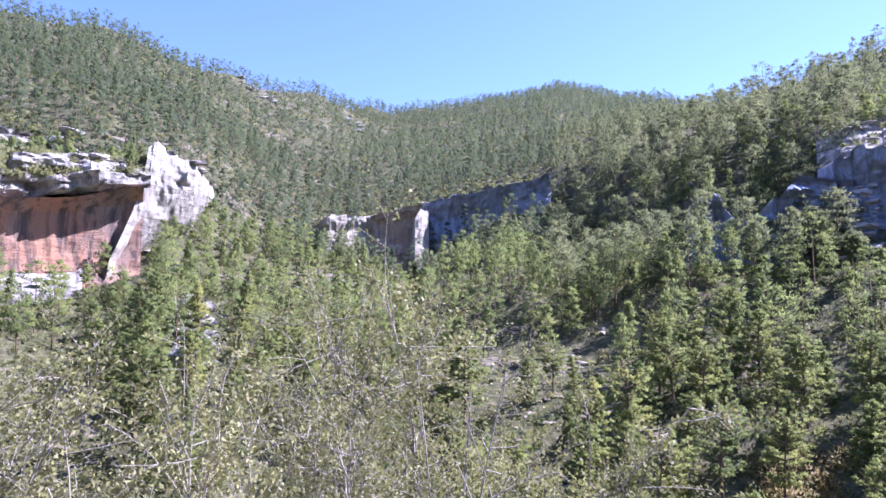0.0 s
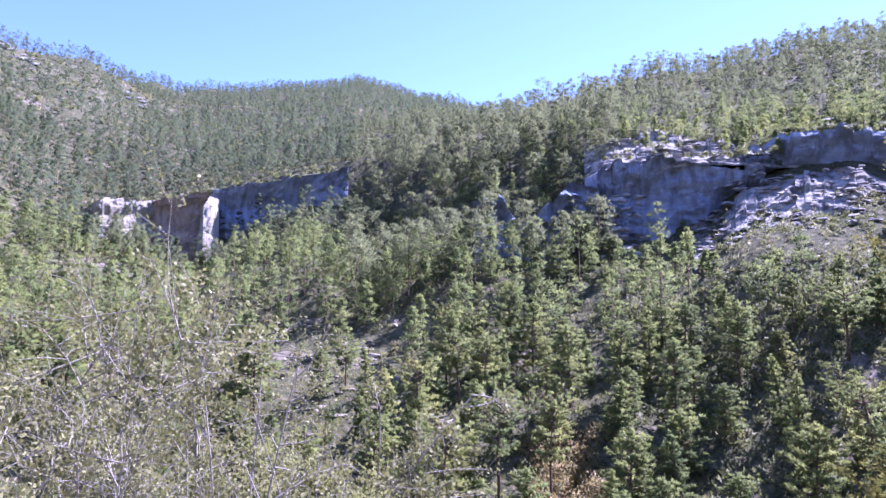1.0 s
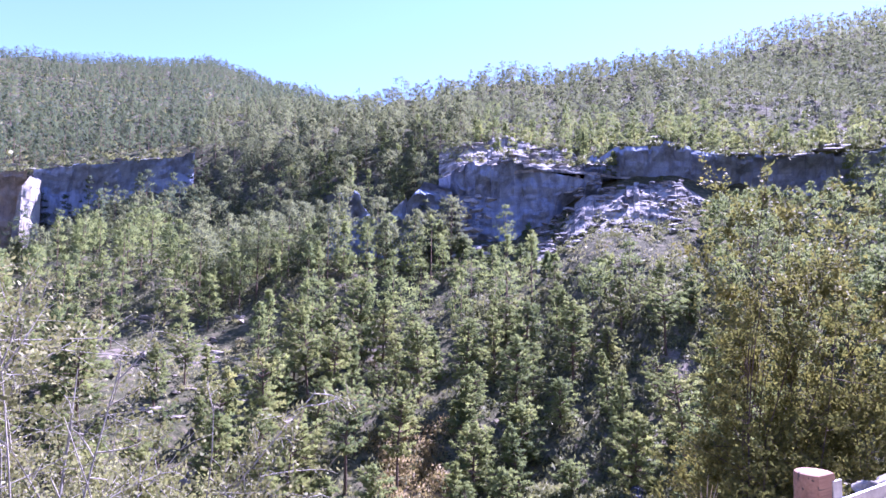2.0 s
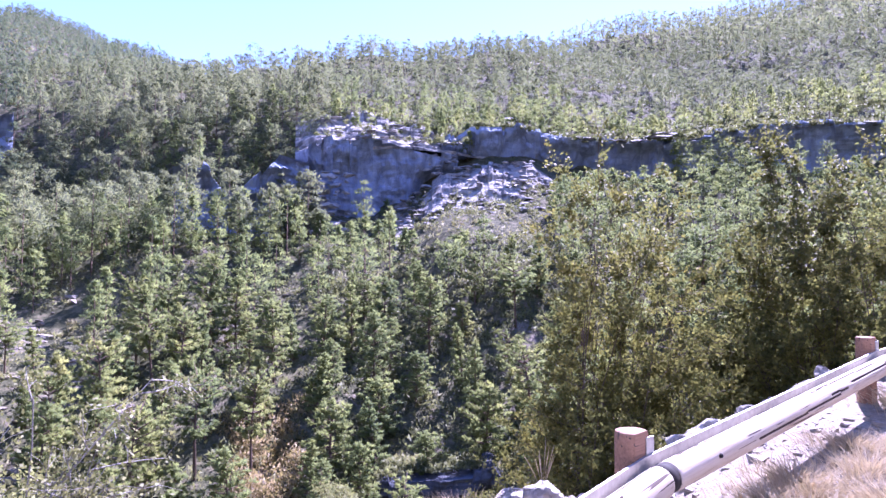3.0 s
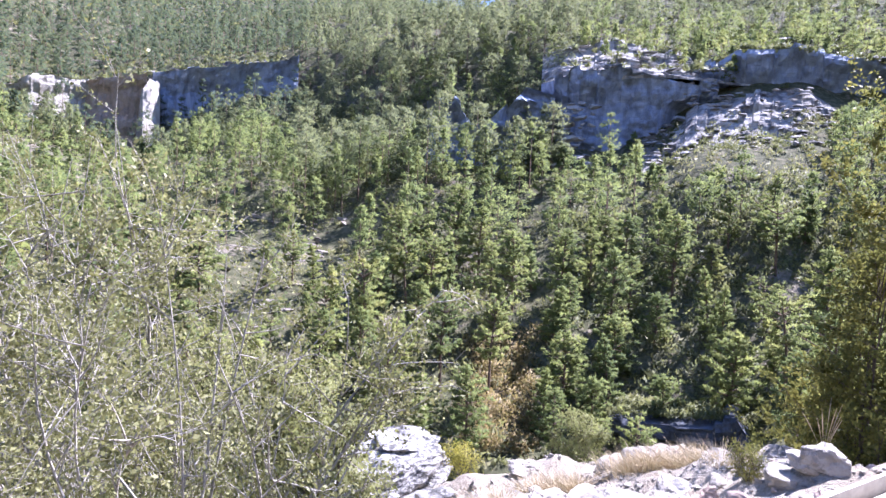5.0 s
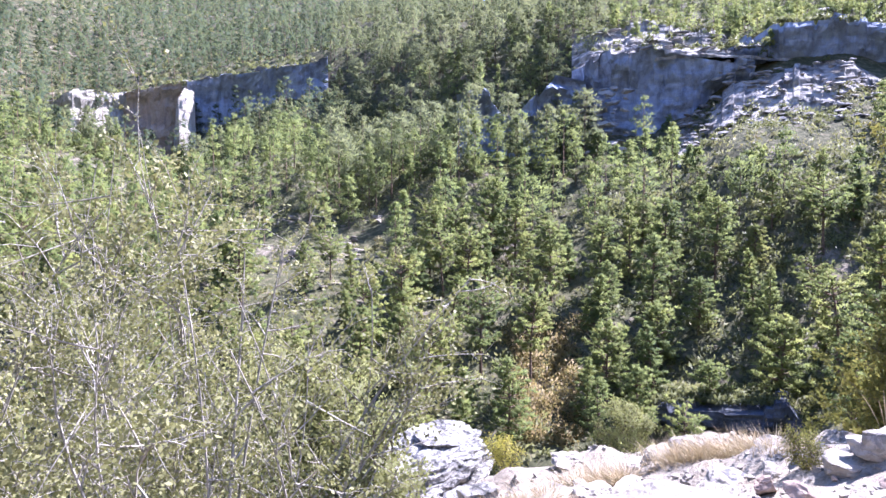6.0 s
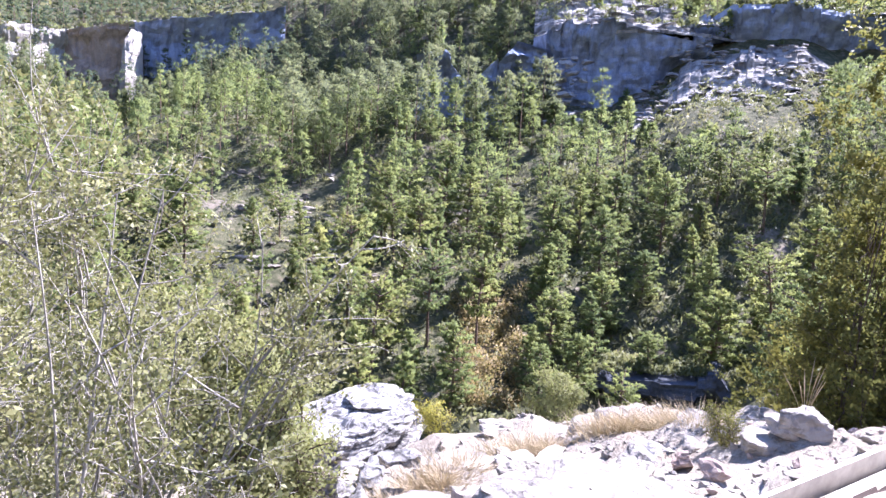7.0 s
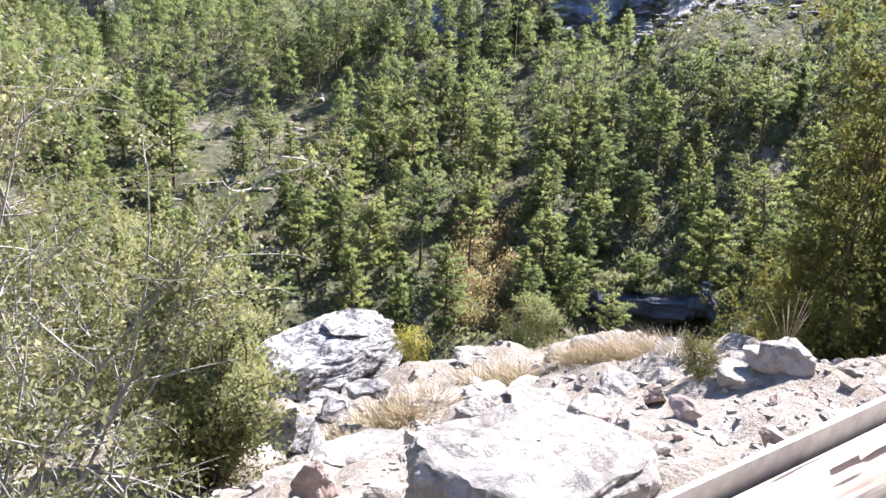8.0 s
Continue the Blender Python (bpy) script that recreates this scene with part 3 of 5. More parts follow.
cliff("shaded limestone cliff below the pines, tinted with the blue of shade", az, np.interp(az, [43, 51, 57, 63], [24, 26, 23, 27]), np.interp(az, [43, 45.7, 49.4, 52.6, 56, 60, 63], [33.5, 37.4, 37.4, 35.2, 34.6, 34.6, 35.2]), np.interp(az, [43, 48, 63], [150, 149, 161]), 19,
      bulge((0, 2.5), (0.5, 4), (0.8, 2), (0.92, 0), (1, 0.8)), CLIFF_SHADE_BLUE, 1.3, 54, 47, 5.0, 0.12)
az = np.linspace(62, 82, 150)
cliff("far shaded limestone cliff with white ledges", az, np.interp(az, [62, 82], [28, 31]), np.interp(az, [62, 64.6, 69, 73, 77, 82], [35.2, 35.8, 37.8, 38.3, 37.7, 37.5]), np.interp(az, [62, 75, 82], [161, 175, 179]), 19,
      bulge((0, 2), (0.5, 3), (0.85, 0.5), (0.94, -0.4), (1, 0.8)), CLIFF_SHADE_BLUE, 1.3, 44, 53, 5.0, 0.35)
az = np.linspace(39.0, 53.0, 130)
cliff("pale broken rubble ramp below the shaded cliff", az, np.interp(az, [39, 45, 53], [8.5, 10.5, 11]), np.interp(az, [39, 41, 43, 46, 51, 53], [17.5, 19.5, 24, 26.8, 27, 23]), np.interp(az, [39, 45, 53], [119, 119, 122]), 4,
      bulge((0, 0), (0.1, 0.4), (1, 24)), CLIFF_PALE, 1.2, 60, 57, 2.0, 0.4)
# sandy shelf at the foot of the rock shelter
az = np.linspace(-50, -29, 90)
cliff("pale sandy shelf at the foot of the rock shelter", az, np.interp(az, [-50, -36, -29], [2.5, 3.0, 6]), np.interp(az, [-50, -36, -29], [7.4, 7.6, 9.0]), np.interp(az, [-50, -34, -25], [110, 123, 131]), 8,
      bulge((0, 0), (0.25, 0.6), (1, 13)), CLIFF_PALE, 0.8, 30, 59, 2.0, 0.4)
# low wall at the gorge foot, its shade carried by the rock colour
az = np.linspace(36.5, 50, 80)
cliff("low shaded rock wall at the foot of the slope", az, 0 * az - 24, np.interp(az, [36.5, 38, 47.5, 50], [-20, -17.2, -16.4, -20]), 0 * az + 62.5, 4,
      bulge((0, 2.4), (0.45, 2.8), (0.75, 2.0), (0.88, 0.2), (1, 0.6)), ROCK_DEEP_SHADE, 0.9, 36, 61)


# ======== stones ========
def stone_mesh(size, seed, mat, beds=0.0, sub=4, chop=13, crag=0.12):
    """A broken block: a ball flattened by random planes, bedded and roughened."""
    rng = np.random.default_rng(seed)
    bm = bmesh.new()
    bmesh.ops.create_icosphere(bm, subdivisions=sub, radius=1.0)
    p = np.array([v.co for v in bm.verts])
    for _ in range(chop):
        nrm = unit(rng.normal(size=3) * (1, 1, 0.7))
        lim = rng.uniform(0.42, 0.74)
        over = np.maximum(p @ nrm - lim, 0)
        p -= np.outer(over, nrm) * 0.95
    p *= np.asarray(size) * 0.5 / np.abs(p).max(0)
    s = float(np.mean(size))
    q = p / s
    if beds:
        lay = vnoise(np.stack([q[:, 0] * 0.8, q[:, 1] * 0.8, q[:, 2] * 9 + 0.6 * q[:, 0]], 1), seed)
        p[:, :2] *= (1 + beds * np.round(lay * 2) / 2)[:, None]
    nrm = unit(p)
    rug = np.abs(fbm(q * (3, 3, 7) + 9, 4, seed + 7))
    p -= nrm * (np.maximum(0.35 - rug, 0) * crag * s)[:, None]
    p += nrm * (fbm(q * 4, 4, seed) * 0.035 * s + np.minimum(fbm(q * 9 + 5, 3, seed + 3), 0.1) * 0.03 * s)[:, None]
    for v, c in zip(bm.verts, p):
        v.co = c
    me = bpy.data.meshes.new("stone")
    bm.to_mesh(me)
    bm.free()
    me.materials.append(mat)
    return me


def place_stone(name, label, category, size, x, y, lift, seed, mat, beds=0.0, spin=0.0, sub=4, tilt=0.0, group=""):
    ob = new(name, stone_mesh(size, seed, mat, beds, sub))
    ob.location = (x, y, ground_xy(x, y) + lift)
    ob.rotation_euler = (radians(tilt), 0, radians(spin))
    return tagged(ob, label, category, group)


ROCK_SLOPE = rock_material("dull_slope_limestone", (0.34, 0.30, 0.255), (0.24, 0.21, 0.175), (0.10, 0.09, 0.08), 0.0, 0.0, 0.5)
BLOCKS = [stone_mesh((1.0, 0.8, 0.5), 500 + k, CLIFF_PALE, 0.06, 3, 15, 0.10) for k in range(9)]
DULL = [stone_mesh((1.0, 0.8, 0.5), 520 + k, ROCK_SLOPE, 0.06, 3, 15, 0.10) for k in range(6)]


def blocks(label, group, seed, count, az, d, width, flat, sink=0.1, lean=0.0, height=None, joined=False, kinds=BLOCKS):
    """Broken limestone blocks over a stretch of bearings and ranges; height(bearing) sets them on a brow, else they lie on the land."""
    rng = np.random.default_rng(seed)
    heap_v, heap_f, total = [], [], 0
    for _ in range(count):
        a, r = rng.uniform(*az), rng.uniform(*d)
        w = rng.uniform(*width) * rng.uniform(0.6, 1.0)
        x, y, z = at_bearing(a, r)[0]
        if height:
            z = float(height(a, r)) + rng.uniform(-0.4, 0.3)
        me = kinds[rng.integers(0, len(kinds))]
        place, size = (x, y, z + sink * w * flat), (w * rng.uniform(0.8, 1.4), w, w * flat * rng.uniform(0.7, 1.4))
        turn = Euler((radians(lean) + rng.normal() * 0.08, rng.normal() * 0.08, -radians(a) + rng.normal() * 0.5))
        if joined:
            co = np.empty(len(me.vertices) * 3)
            me.vertices.foreach_get("co", co)
            heap_v.append((co.reshape(-1, 3) * size) @ np.array(turn.to_matrix()).T + place)
            heap_f.append(np.array([p.vertices for p in me.polygons]) + total)
            total += len(me.vertices)
            continue
        ob = new("rock", me)
        ob.location, ob.scale, ob.rotation_euler = place, size, turn
        tagged(ob, label, "rock", group)
    if joined:
        tagged(new("rocks", mesh_np("rocks", np.concatenate(heap_v), np.concatenate(heap_f), CLIFF_PALE)), label, "rocks", kind="stuff")


blocks("tilted pale limestone block on the rubble ramp", "pale blocks under the cliff", 1, 190, (39.2, 52.6), (120, 144), (0.8, 3.0), 0.6, -0.1, 8, lambda a, r: max(ground(a, r)[0], np.interp(r, [119, 143], [10, np.interp(a, [39, 41, 43, 46, 51, 53], [17.5, 19.5, 24, 26.8, 27, 23])])) + 0.3, True)
BROW = line((31.5, 31), (33, 31.5), (38.6, 32.5), (40, 31.5), (43, 33.5), (45.7, 37.4), (49.4, 37.4), (52.6, 35.2), (56, 34.6), (60, 34.6), (63, 35.2), (69, 37.8), (73, 38.3), (77, 37.7), (82, 37.5))
TERRACE = lambda a, r: np.interp(r - np.interp(a, [31.5, 40, 44.5, 47.5], [138.5, 142, 148, 153]), [0, 6, 11.3, 16.5, 21], [32, 33, 36.5, 39, 42])
blocks("pale rubble heap against the shaded wall", "pale blocks under the cliff", 16, 40, (41.6, 45.6), (138, 146), (1.5, 3.4), 0.7, 0.1, 20, lambda a, r: np.interp(r, [138, 146], [20.0, 30.0]) - 0.7 * abs(a - 43.5))
blocks("flat pale limestone ledge on the cliff's brow", "pale ledges on the brow", 2, 30, (31.8, 46), (140, 158), (2, 6), 0.3, 0.1, 8, TERRACE)
blocks("flat pale limestone ledge on the cliff's brow", "pale ledges on the brow", 3, 26, (47, 63), (153, 163), (2, 6), 0.26, 0.1, 17, lambda a, r: along(BROW, a) - 0.5)
blocks("flat pale limestone ledge on the cliff's brow", "pale ledges on the brow", 4, 22, (62, 82), (172, 186), (3, 7), 0.28, 0.1, 17, lambda a, r: along(BROW, a) - 0.5, True)
blocks("flat pale limestone ledge among the pines above the brow", "pale ledges on the brow", 20, 34, (36, 50), (160, 186), (3, 8), 0.22, 0.35, 10, joined=True)
blocks("pale boulder between the shaded walls", "pale blocks under the cliff", 17, 46, (31.0, 35.0), (127, 136.5), (1.5, 4), 0.8, 0.1, 12, lambda a, r: np.interp(r, [127, 136.5], [11, 24.5]) - 0.5 * abs(a - 33.2))
blocks("broken rock jutting among the pines", "broken rock on the slope", 5, 24, (-6, 30), (70, 118), (1.0, 3.0), 0.6, 0.0, kinds=DULL)
blocks("broken rock jutting from the thinly wooded slope", "broken rock on the slope", 15, 60, (1.5, 14.5), (72, 114), (0.8, 2.8), 0.65, 0.0, kinds=DULL)
blocks("white broken rock outcrop on the slope", "white outcrops", 6, 60, (-22.0, -19.3), (88, 118), (1.4, 4.6), 1.0, 0.3, joined=True)
blocks("white broken rock outcrop on the slope", "white outcrops", 19, 22, (-18.5, -14.5), (95, 125), (1.2, 3.2), 0.9, 0.1)
blocks("white broken rock outcrop on the slope", "white outcrops", 7, 16, (-46, -29), (122, 134), (2, 5), 0.35, 0.1, 6, lambda a, r: 5.6 + 0.1 * (a + 46))
blocks("broken grey limestone ledge above the rock shelter", "ledges above the shelter", 8, 64, (-50, -24), (150, 188), (4, 11), 0.65, 0.15, joined=True)
blocks("broken grey caprock on the white buttress", "ledges above the shelter", 18, 16, (-25.2, -19.8), (150, 162), (2.5, 6), 0.55, 0.1, 4, lambda a, r: np.interp(a, [-25.2, -24.6, -23.6, -21.5, -19.8], [30.5, 35.0, 36.2, 34.9, 32.6]), True)
blocks("pale limestone ledge on the wall's brow", "ledges on the middle wall", 9, 18, (-12, 9), (218, 232), (4, 9), 0.3, 0.1, 3, lambda a, r: np.interp(a, [-11.6, -6.2, -1.8, 3, 9.5], [27.5, 33.5, 38, 42, 47]), True)
blocks("bare rock patch high on the mountain side", "bare rocks on the ridge", 10, 14, (-18.2, -14.8), (474, 510), (5, 14), 0.45, 0.2, 20, joined=True)
blocks("bare rock patch high on the mountain side", "bare rocks on the ridge", 21, 9, (-9.0, -7.0), (534, 558), (5, 14), 0.45, 0.2, 20, joined=True)
def layered_boulder(label, size, at, seed, mat, undercut, spin, layers=7, rough=1.0, tilt=(-5, 4), crown=0.9):
    """A bedded block: rings of rock stepped in and out by its beds, undercut at the foot, flat on top."""
    n, m = 150, 64
    th = np.linspace(0, 2 * np.pi, n, endpoint=False)
    zz = np.linspace(0, 1, m)
    Tt, Z = np.meshgrid(th, zz, indexing="ij")
    ring = np.stack([np.cos(Tt), np.sin(Tt), 0 * Tt], -1).reshape(-1, 3)
    outline = 1 / (np.abs(np.cos(th)) ** 3 + np.abs(np.sin(th)) ** 3) ** (1 / 3) * (1 + 0.10 * vnoise(np.stack([np.cos(th) * 1.6, np.sin(th) * 1.6, 0 * th + seed], 1), seed))
    prof = np.interp(Z, [0, 0.20, 0.40, 0.52, 0.72, 0.9, 1], [undercut, undercut + 0.05, 0.92, 1.0, 0.5 + 0.5 * crown, 0.07 + crown, crown])
    wave = Z.ravel() * layers + 0.7 * vnoise(ring * 1.3 + seed, seed + 1)
    step = vnoise(np.stack([ring[:, 0] * 0.9 + np.floor(wave) * 7.1, ring[:, 1] * 0.9, np.floor(wave) * 3.3], 1), seed + 2)
    notch = np.maximum(0.12 - np.abs(wave - np.round(wave)), 0) / 0.12
    P = ring * (outline[:, None] * prof).ravel()[:, None] + np.stack([0 * wave, 0 * wave, Z.ravel()], 1)
    r = 1 + rough * (0.075 * step - 0.045 * notch + 0.06 * fbm(P * (2.2, 2.2, 3.0), 4, seed + 4) + 0.03 * fbm(P * (8, 8, 14), 3, seed + 5))
    P[:, :2] *= r[:, None]
    P[:, 2] += rough * 0.035 * fbm(P * 2.5, 3, seed + 6) * Z.ravel()
    # top: rings closing inwards
    top = P.reshape(n, m, 3)[:, -1]
    rows = [P.reshape(n, m, 3)]
    for k in np.linspace(0.93, 0.02, 16):
        q = top * (k, k, 1)
        q[:, 2] = 1 + rough * 0.09 * fbm(np.stack([q[:, 0] * 2.4, q[:, 1] * 2.4, 0 * q[:, 0] + seed], 1), 4, seed + 8) * min(1, (1 - k) * 5) + (top[:, 2] - 1) * max(0, 1 - (1 - k) * 5)
        rows.append(q[:, None])
    P = np.concatenate(rows, 1)
    mm = P.shape[1]
    P = P.reshape(-1, 3) * (size[0] / 2, size[1] / 2, size[2])
    i, j = np.meshgrid(np.arange(n), np.arange(mm - 1), indexing="ij")
    q = np.stack([i * mm + j, ((i + 1) % n) * mm + j, ((i + 1) % n) * mm + j + 1, i * mm + j + 1], -1).reshape(-1, 4)
    ob = new("boulder", mesh_np("boulder", P, q, mat))
    ob.location, ob.rotation_euler = at, (radians(tilt[0]), radians(tilt[1]), radians(spin))
    return tagged(ob, label, "boulder")


layered_boulder("large grey layered limestone boulder, undercut and lichen-dark", (2.35, 1.6, 0.74), (3.16, 10.15, ground_xy(3.1, 10.0) - 0.02), 5, ROCK_LICHEN, 0.3, 6, 6, 1.35, (8, -7), 0.84)
layered_boulder("broad flat-topped white limestone block by the rail", (1.0, 0.85, 0.62), (2.08, 2.65, ground_xy(2.08, 2.65) - 0.36), 12, ROCK_WHITE, 0.94, 14, 4, 0.9)
place_stone("stone_slab", "thin weathered slab lying on the boulder", "rock", (1.3, 1.0, 0.3), 3.58, 10.3, 0.75, 8, ROCK_LICHEN, 0.06, 5, 4, 8)
place_stone("boulder", "pinkish broken limestone block on the ledge", "boulder", (0.25, 0.22, 0.3), 1.35, 3.36, 0.06, 15, ROCK_PINK, 0.0, 30)
for n, (x, y, w, tall) in enumerate([(1.70, 5.62, 0.62, 0.5), (2.12, 5.95, 0.5, 0.34), (2.02, 4.95, 0.36, 0.26), (1.62, 4.75, 0.42, 0.34), (2.55, 6.4, 0.55, 0.36), (2.3, 7.2, 0.7, 0.42), (2.9, 7.9, 0.8, 0.4)]):
    place_stone("boulder", "grey knobbly limestone rock on the falling ledge", "boulder", (w, w * 0.8, tall), x, y, 0.03, 70 + n, ROCK_GREY, 0.08, 37 * n, group="grey rocks on the ledge")
place_stone("boulder", "wedge-shaped white stone at the brink", "boulder", (0.48, 0.3, 0.22), 4.5, 3.42, 0.03, 18, ROCK_WHITE, 0.0, -15)


place_stone("boulder", "brown-stained rock among the pale stones", "boulder", (0.2, 0.16, 0.19), 3.89, 3.94, 0.05, 23, ROCK_PINK, 0.05, 40)
place_stone("boulder", "white knobbly rock between dry grass tufts", "boulder", (0.6, 0.4, 0.26), 3.36, 5.54, 0.02, 24, ROCK_WHITE, 0.05, 12)
place_stone("boulder", "pale rock at the brink behind dry grass", "boulder", (0.5, 0.36, 0.26), 4.75, 5.75, 0.08, 25, ROCK_WHITE, 0.05, -20)
for n, (x, y, w) in enumerate([(2.86, 3.78, 0.42), (3.14, 3.62, 0.36), (3.0, 3.98, 0.5), (2.55, 3.95, 0.34)]):
    layered_boulder("flat cracked limestone slab in the ledge", (w, w * 0.8, 0.2), (x, y, ground_xy(x, y) - 0.07), 30 + n, ROCK_NEAR, 0.75, 35 * n, 3, 1.0)


# ======== guard rail ========
RAIL = [(-9.2, 0.25), (-5.05, 0.97), (-0.83, 1.54), (3.42, 1.96), (7.70, 1.85), (11.75, 1.42), (15.6, 0.72), (19.3, -0.3)]


def log_mesh(length, r, seed):
    """A round pole along x with a slight taper, flat ends with worn rims, long drying cracks cut in."""
    rng = np.random.default_rng(seed)
    n, k = 64, 64
    xs = np.concatenate([[0, 0.0, 0.004, 0.012], np.linspace(0.03, length - 0.03, n), [length - 0.012, length - 0.004, length, length]])
    rs = np.concatenate([[0.0, r * 0.93, r * 0.975, r * 0.995], np.full(n, r), [r * 0.995, r * 0.975, r * 0.93, 0.0]])
    an = np.arange(k) * 2 * np.pi / k
    X, A = np.meshgrid(xs, an, indexing="ij")
    R = rs[:, None] * (1 + 0.012 * np.sin(A * 2 + X * 0.7 + seed) + 0.008 * np.sin(A * 5 + X * 1.9))
    split = np.zeros(X.shape, bool)
    for _ in range(15):
        a0, x0, x1, deep = rng.uniform(0, 2 * np.pi), rng.uniform(0, length * 0.75), 0, rng.uniform(0.06, 0.14)
        x1 = x0 + rng.uniform(0.25, 1.7)
        drift = a0 + 0.06 * np.sin(X * 3 + seed)
        near = np.abs((A - drift + np.pi) % (2 * np.pi) - np.pi) < 0.052
        split |= near & (X > x0) & (X < x1)
        R = np.where(near & (X > x0) & (X < x1), R * (1 - deep), R)
    P = np.stack([X, R * np.cos(A), R * np.sin(A)], -1).reshape(-1, 3)
    m = len(xs)
    i, j = np.meshgrid(np.arange(m - 1), np.arange(k), indexing="ij")
    q = np.stack([i * k + j, i * k + (j + 1) % k, (i + 1) * k + (j + 1) % k, (i + 1) * k + j], -1).reshape(-1, 4)
    me = mesh_np("log", P, q, LOG, True)
    me.materials.append(CRACK)
    me.polygons.foreach_set("material_index", (split.ravel()[q].sum(1) >= 2).astype(np.int32))
    me.update()
    return me


def box_mesh(name, size, mat, bevel=0.004, at=(0, 0, 0)):
    bm = bmesh.new()
    bmesh.ops.create_cube(bm, size=1.0)
    bmesh.ops.scale(bm, vec=size, verts=bm.verts)
    bmesh.ops.bevel(bm, geom=bm.edges[:], offset=bevel, segments=2, affect="EDGES", profile=0.5)
    bmesh.ops.translate(bm, vec=at, verts=bm.verts)
    me = bpy.data.meshes.new(name)
    bm.to_mesh(me)
    bm.free()
    me.materials.append(mat)
    return me


def channel_mesh(length):
    """Folded steel strip along x behind the log: web with two lips towards the road."""
    prof = [(0.0, 0.069), (0.016, 0.069), (0.016, 0.063), (0.006, 0.063), (0.006, -0.079), (0.016, -0.079), (0.016, -0.085), (0.0, -0.085)]
    v = [(x, y, z) for x in (0, length) for y, z in prof]
    k = len(prof)
    q = [(j, (j + 1) % k, k + (j + 1) % k, k + j) for j in range(k)]
    return mesh_np("steel_strip", v, q, STEEL)


def post_mesh():
    """A post, round at the back and flattened towards the road, with a bevelled top."""
    out = []
    for a in np.linspace(0, 2 * np.pi, 28, endpoint=False):
        x, y = 0.098 * math.cos(a), 0.098 * math.sin(a)
        out.append((x, max(y, -0.062)))
    rows = [(-0.55, 1.0), (0.0, 1.0), (0.58, 1.0), (0.633, 0.99), (0.646, 0.95), (0.650, 0.86), (0.652, 0.0)]
    v = [(x * s, y * s, z) for z, s in rows for x, y in out]
    k = len(out)
    q = [(i * k + j, i * k + (j + 1) % k, (i + 1) * k + (j + 1) % k, (i + 1) * k + j) for i in range(len(rows) - 1) for j in range(k)]
    return mesh_np("post", v, q, POST_WOOD)


def band_mesh(r):
    """Dark steel band round the log's end."""
    k = 36
    prof = [(-0.05, r * 0.6), (-0.05, r * 0.95), (0.05, r * 0.95), (0.05, r * 0.6)]
    v = [(x, rr * math.cos(a), rr * math.sin(a)) for x, rr in prof for a in np.linspace(0, 2 * np.pi, k, endpoint=False)]
    q = [(i * k + j, i * k + (j + 1) % k, (i + 1) * k + (j + 1) % k, (i + 1) * k + j) for i in range(3) for j in range(k)]
    return mesh_np("band", v, q, BAND, True)


def bolt_mesh():
    bm = bmesh.new()
    bmesh.ops.create_cone(bm, cap_ends=True, segments=12, radius1=0.016, radius2=0.011, depth=0.014)
    me = bpy.data.meshes.new("bolt")
    bm.to_mesh(me)
    bm.free()
    me.materials.append(BAND)
    return me


def build_rail():
    r = 0.087
    root = thing("guard_rail", "weathered log guard rail backed by galvanised steel on wooden posts", "guard rail")
    post_me, bolt_me = post_mesh(), bolt_mesh()
    band_me = band_mesh(r)
    for i, (x, y) in enumerate(RAIL):
        z = 0.066 * x
        a, b = RAIL[max(i - 1, 0)], RAIL[min(i + 1, len(RAIL) - 1)]
        turn = math.atan2(b[1] - a[1], b[0] - a[0])
        p = part("post", post_me, root, "reddish-brown wooden post")
        p.location, p.rotation_euler = (x, y, z), (0, 0, turn)
        plate = part("bracket", box_mesh("bracket", (0.09, 0.012, 0.22), STEEL, 0.002, (0.085, -0.062, 0.50)), root, "small steel bracket")
        plate.location, plate.rotation_euler = (x, y, z), (0, 0, turn)
    for i in range(len(RAIL) - 1):
        (x0, y0), (x1, y1) = RAIL[i], RAIL[i + 1]
        length = math.hypot(x1 - x0, y1 - y0)
        turn, climb = math.atan2(y1 - y0, x1 - x0), math.atan2(0.066 * (x1 - x0), length)
        m = Matrix.Translation((x0, y0, 0.066 * x0)) @ Euler((0, -climb, turn)).to_matrix().to_4x4()
        pole = part("log", log_mesh(length - 0.10, r, 70 + i), root, "sun-bleached round log with drying cracks")
        pole.matrix_local = m @ Matrix.Translation((0.10, -0.178, 0.405))
        strip = part("steel_strip", channel_mesh(length), root, "galvanised steel strip")
        strip.matrix_local = m @ Matrix.Translation((0.03, -0.078, 0.44))
        for sx in (-0.05,):
            bd = part("band", band_me, pole, "dark steel band")
            bd.location = (sx, 0, 0)
        for sx in (0.45, length - 0.45):
            bo = part("bolt", bolt_me, pole)
            bo.location, bo.rotation_euler = (sx, -0.094, 0.028), (radians(90), 0, 0)


build_rail()

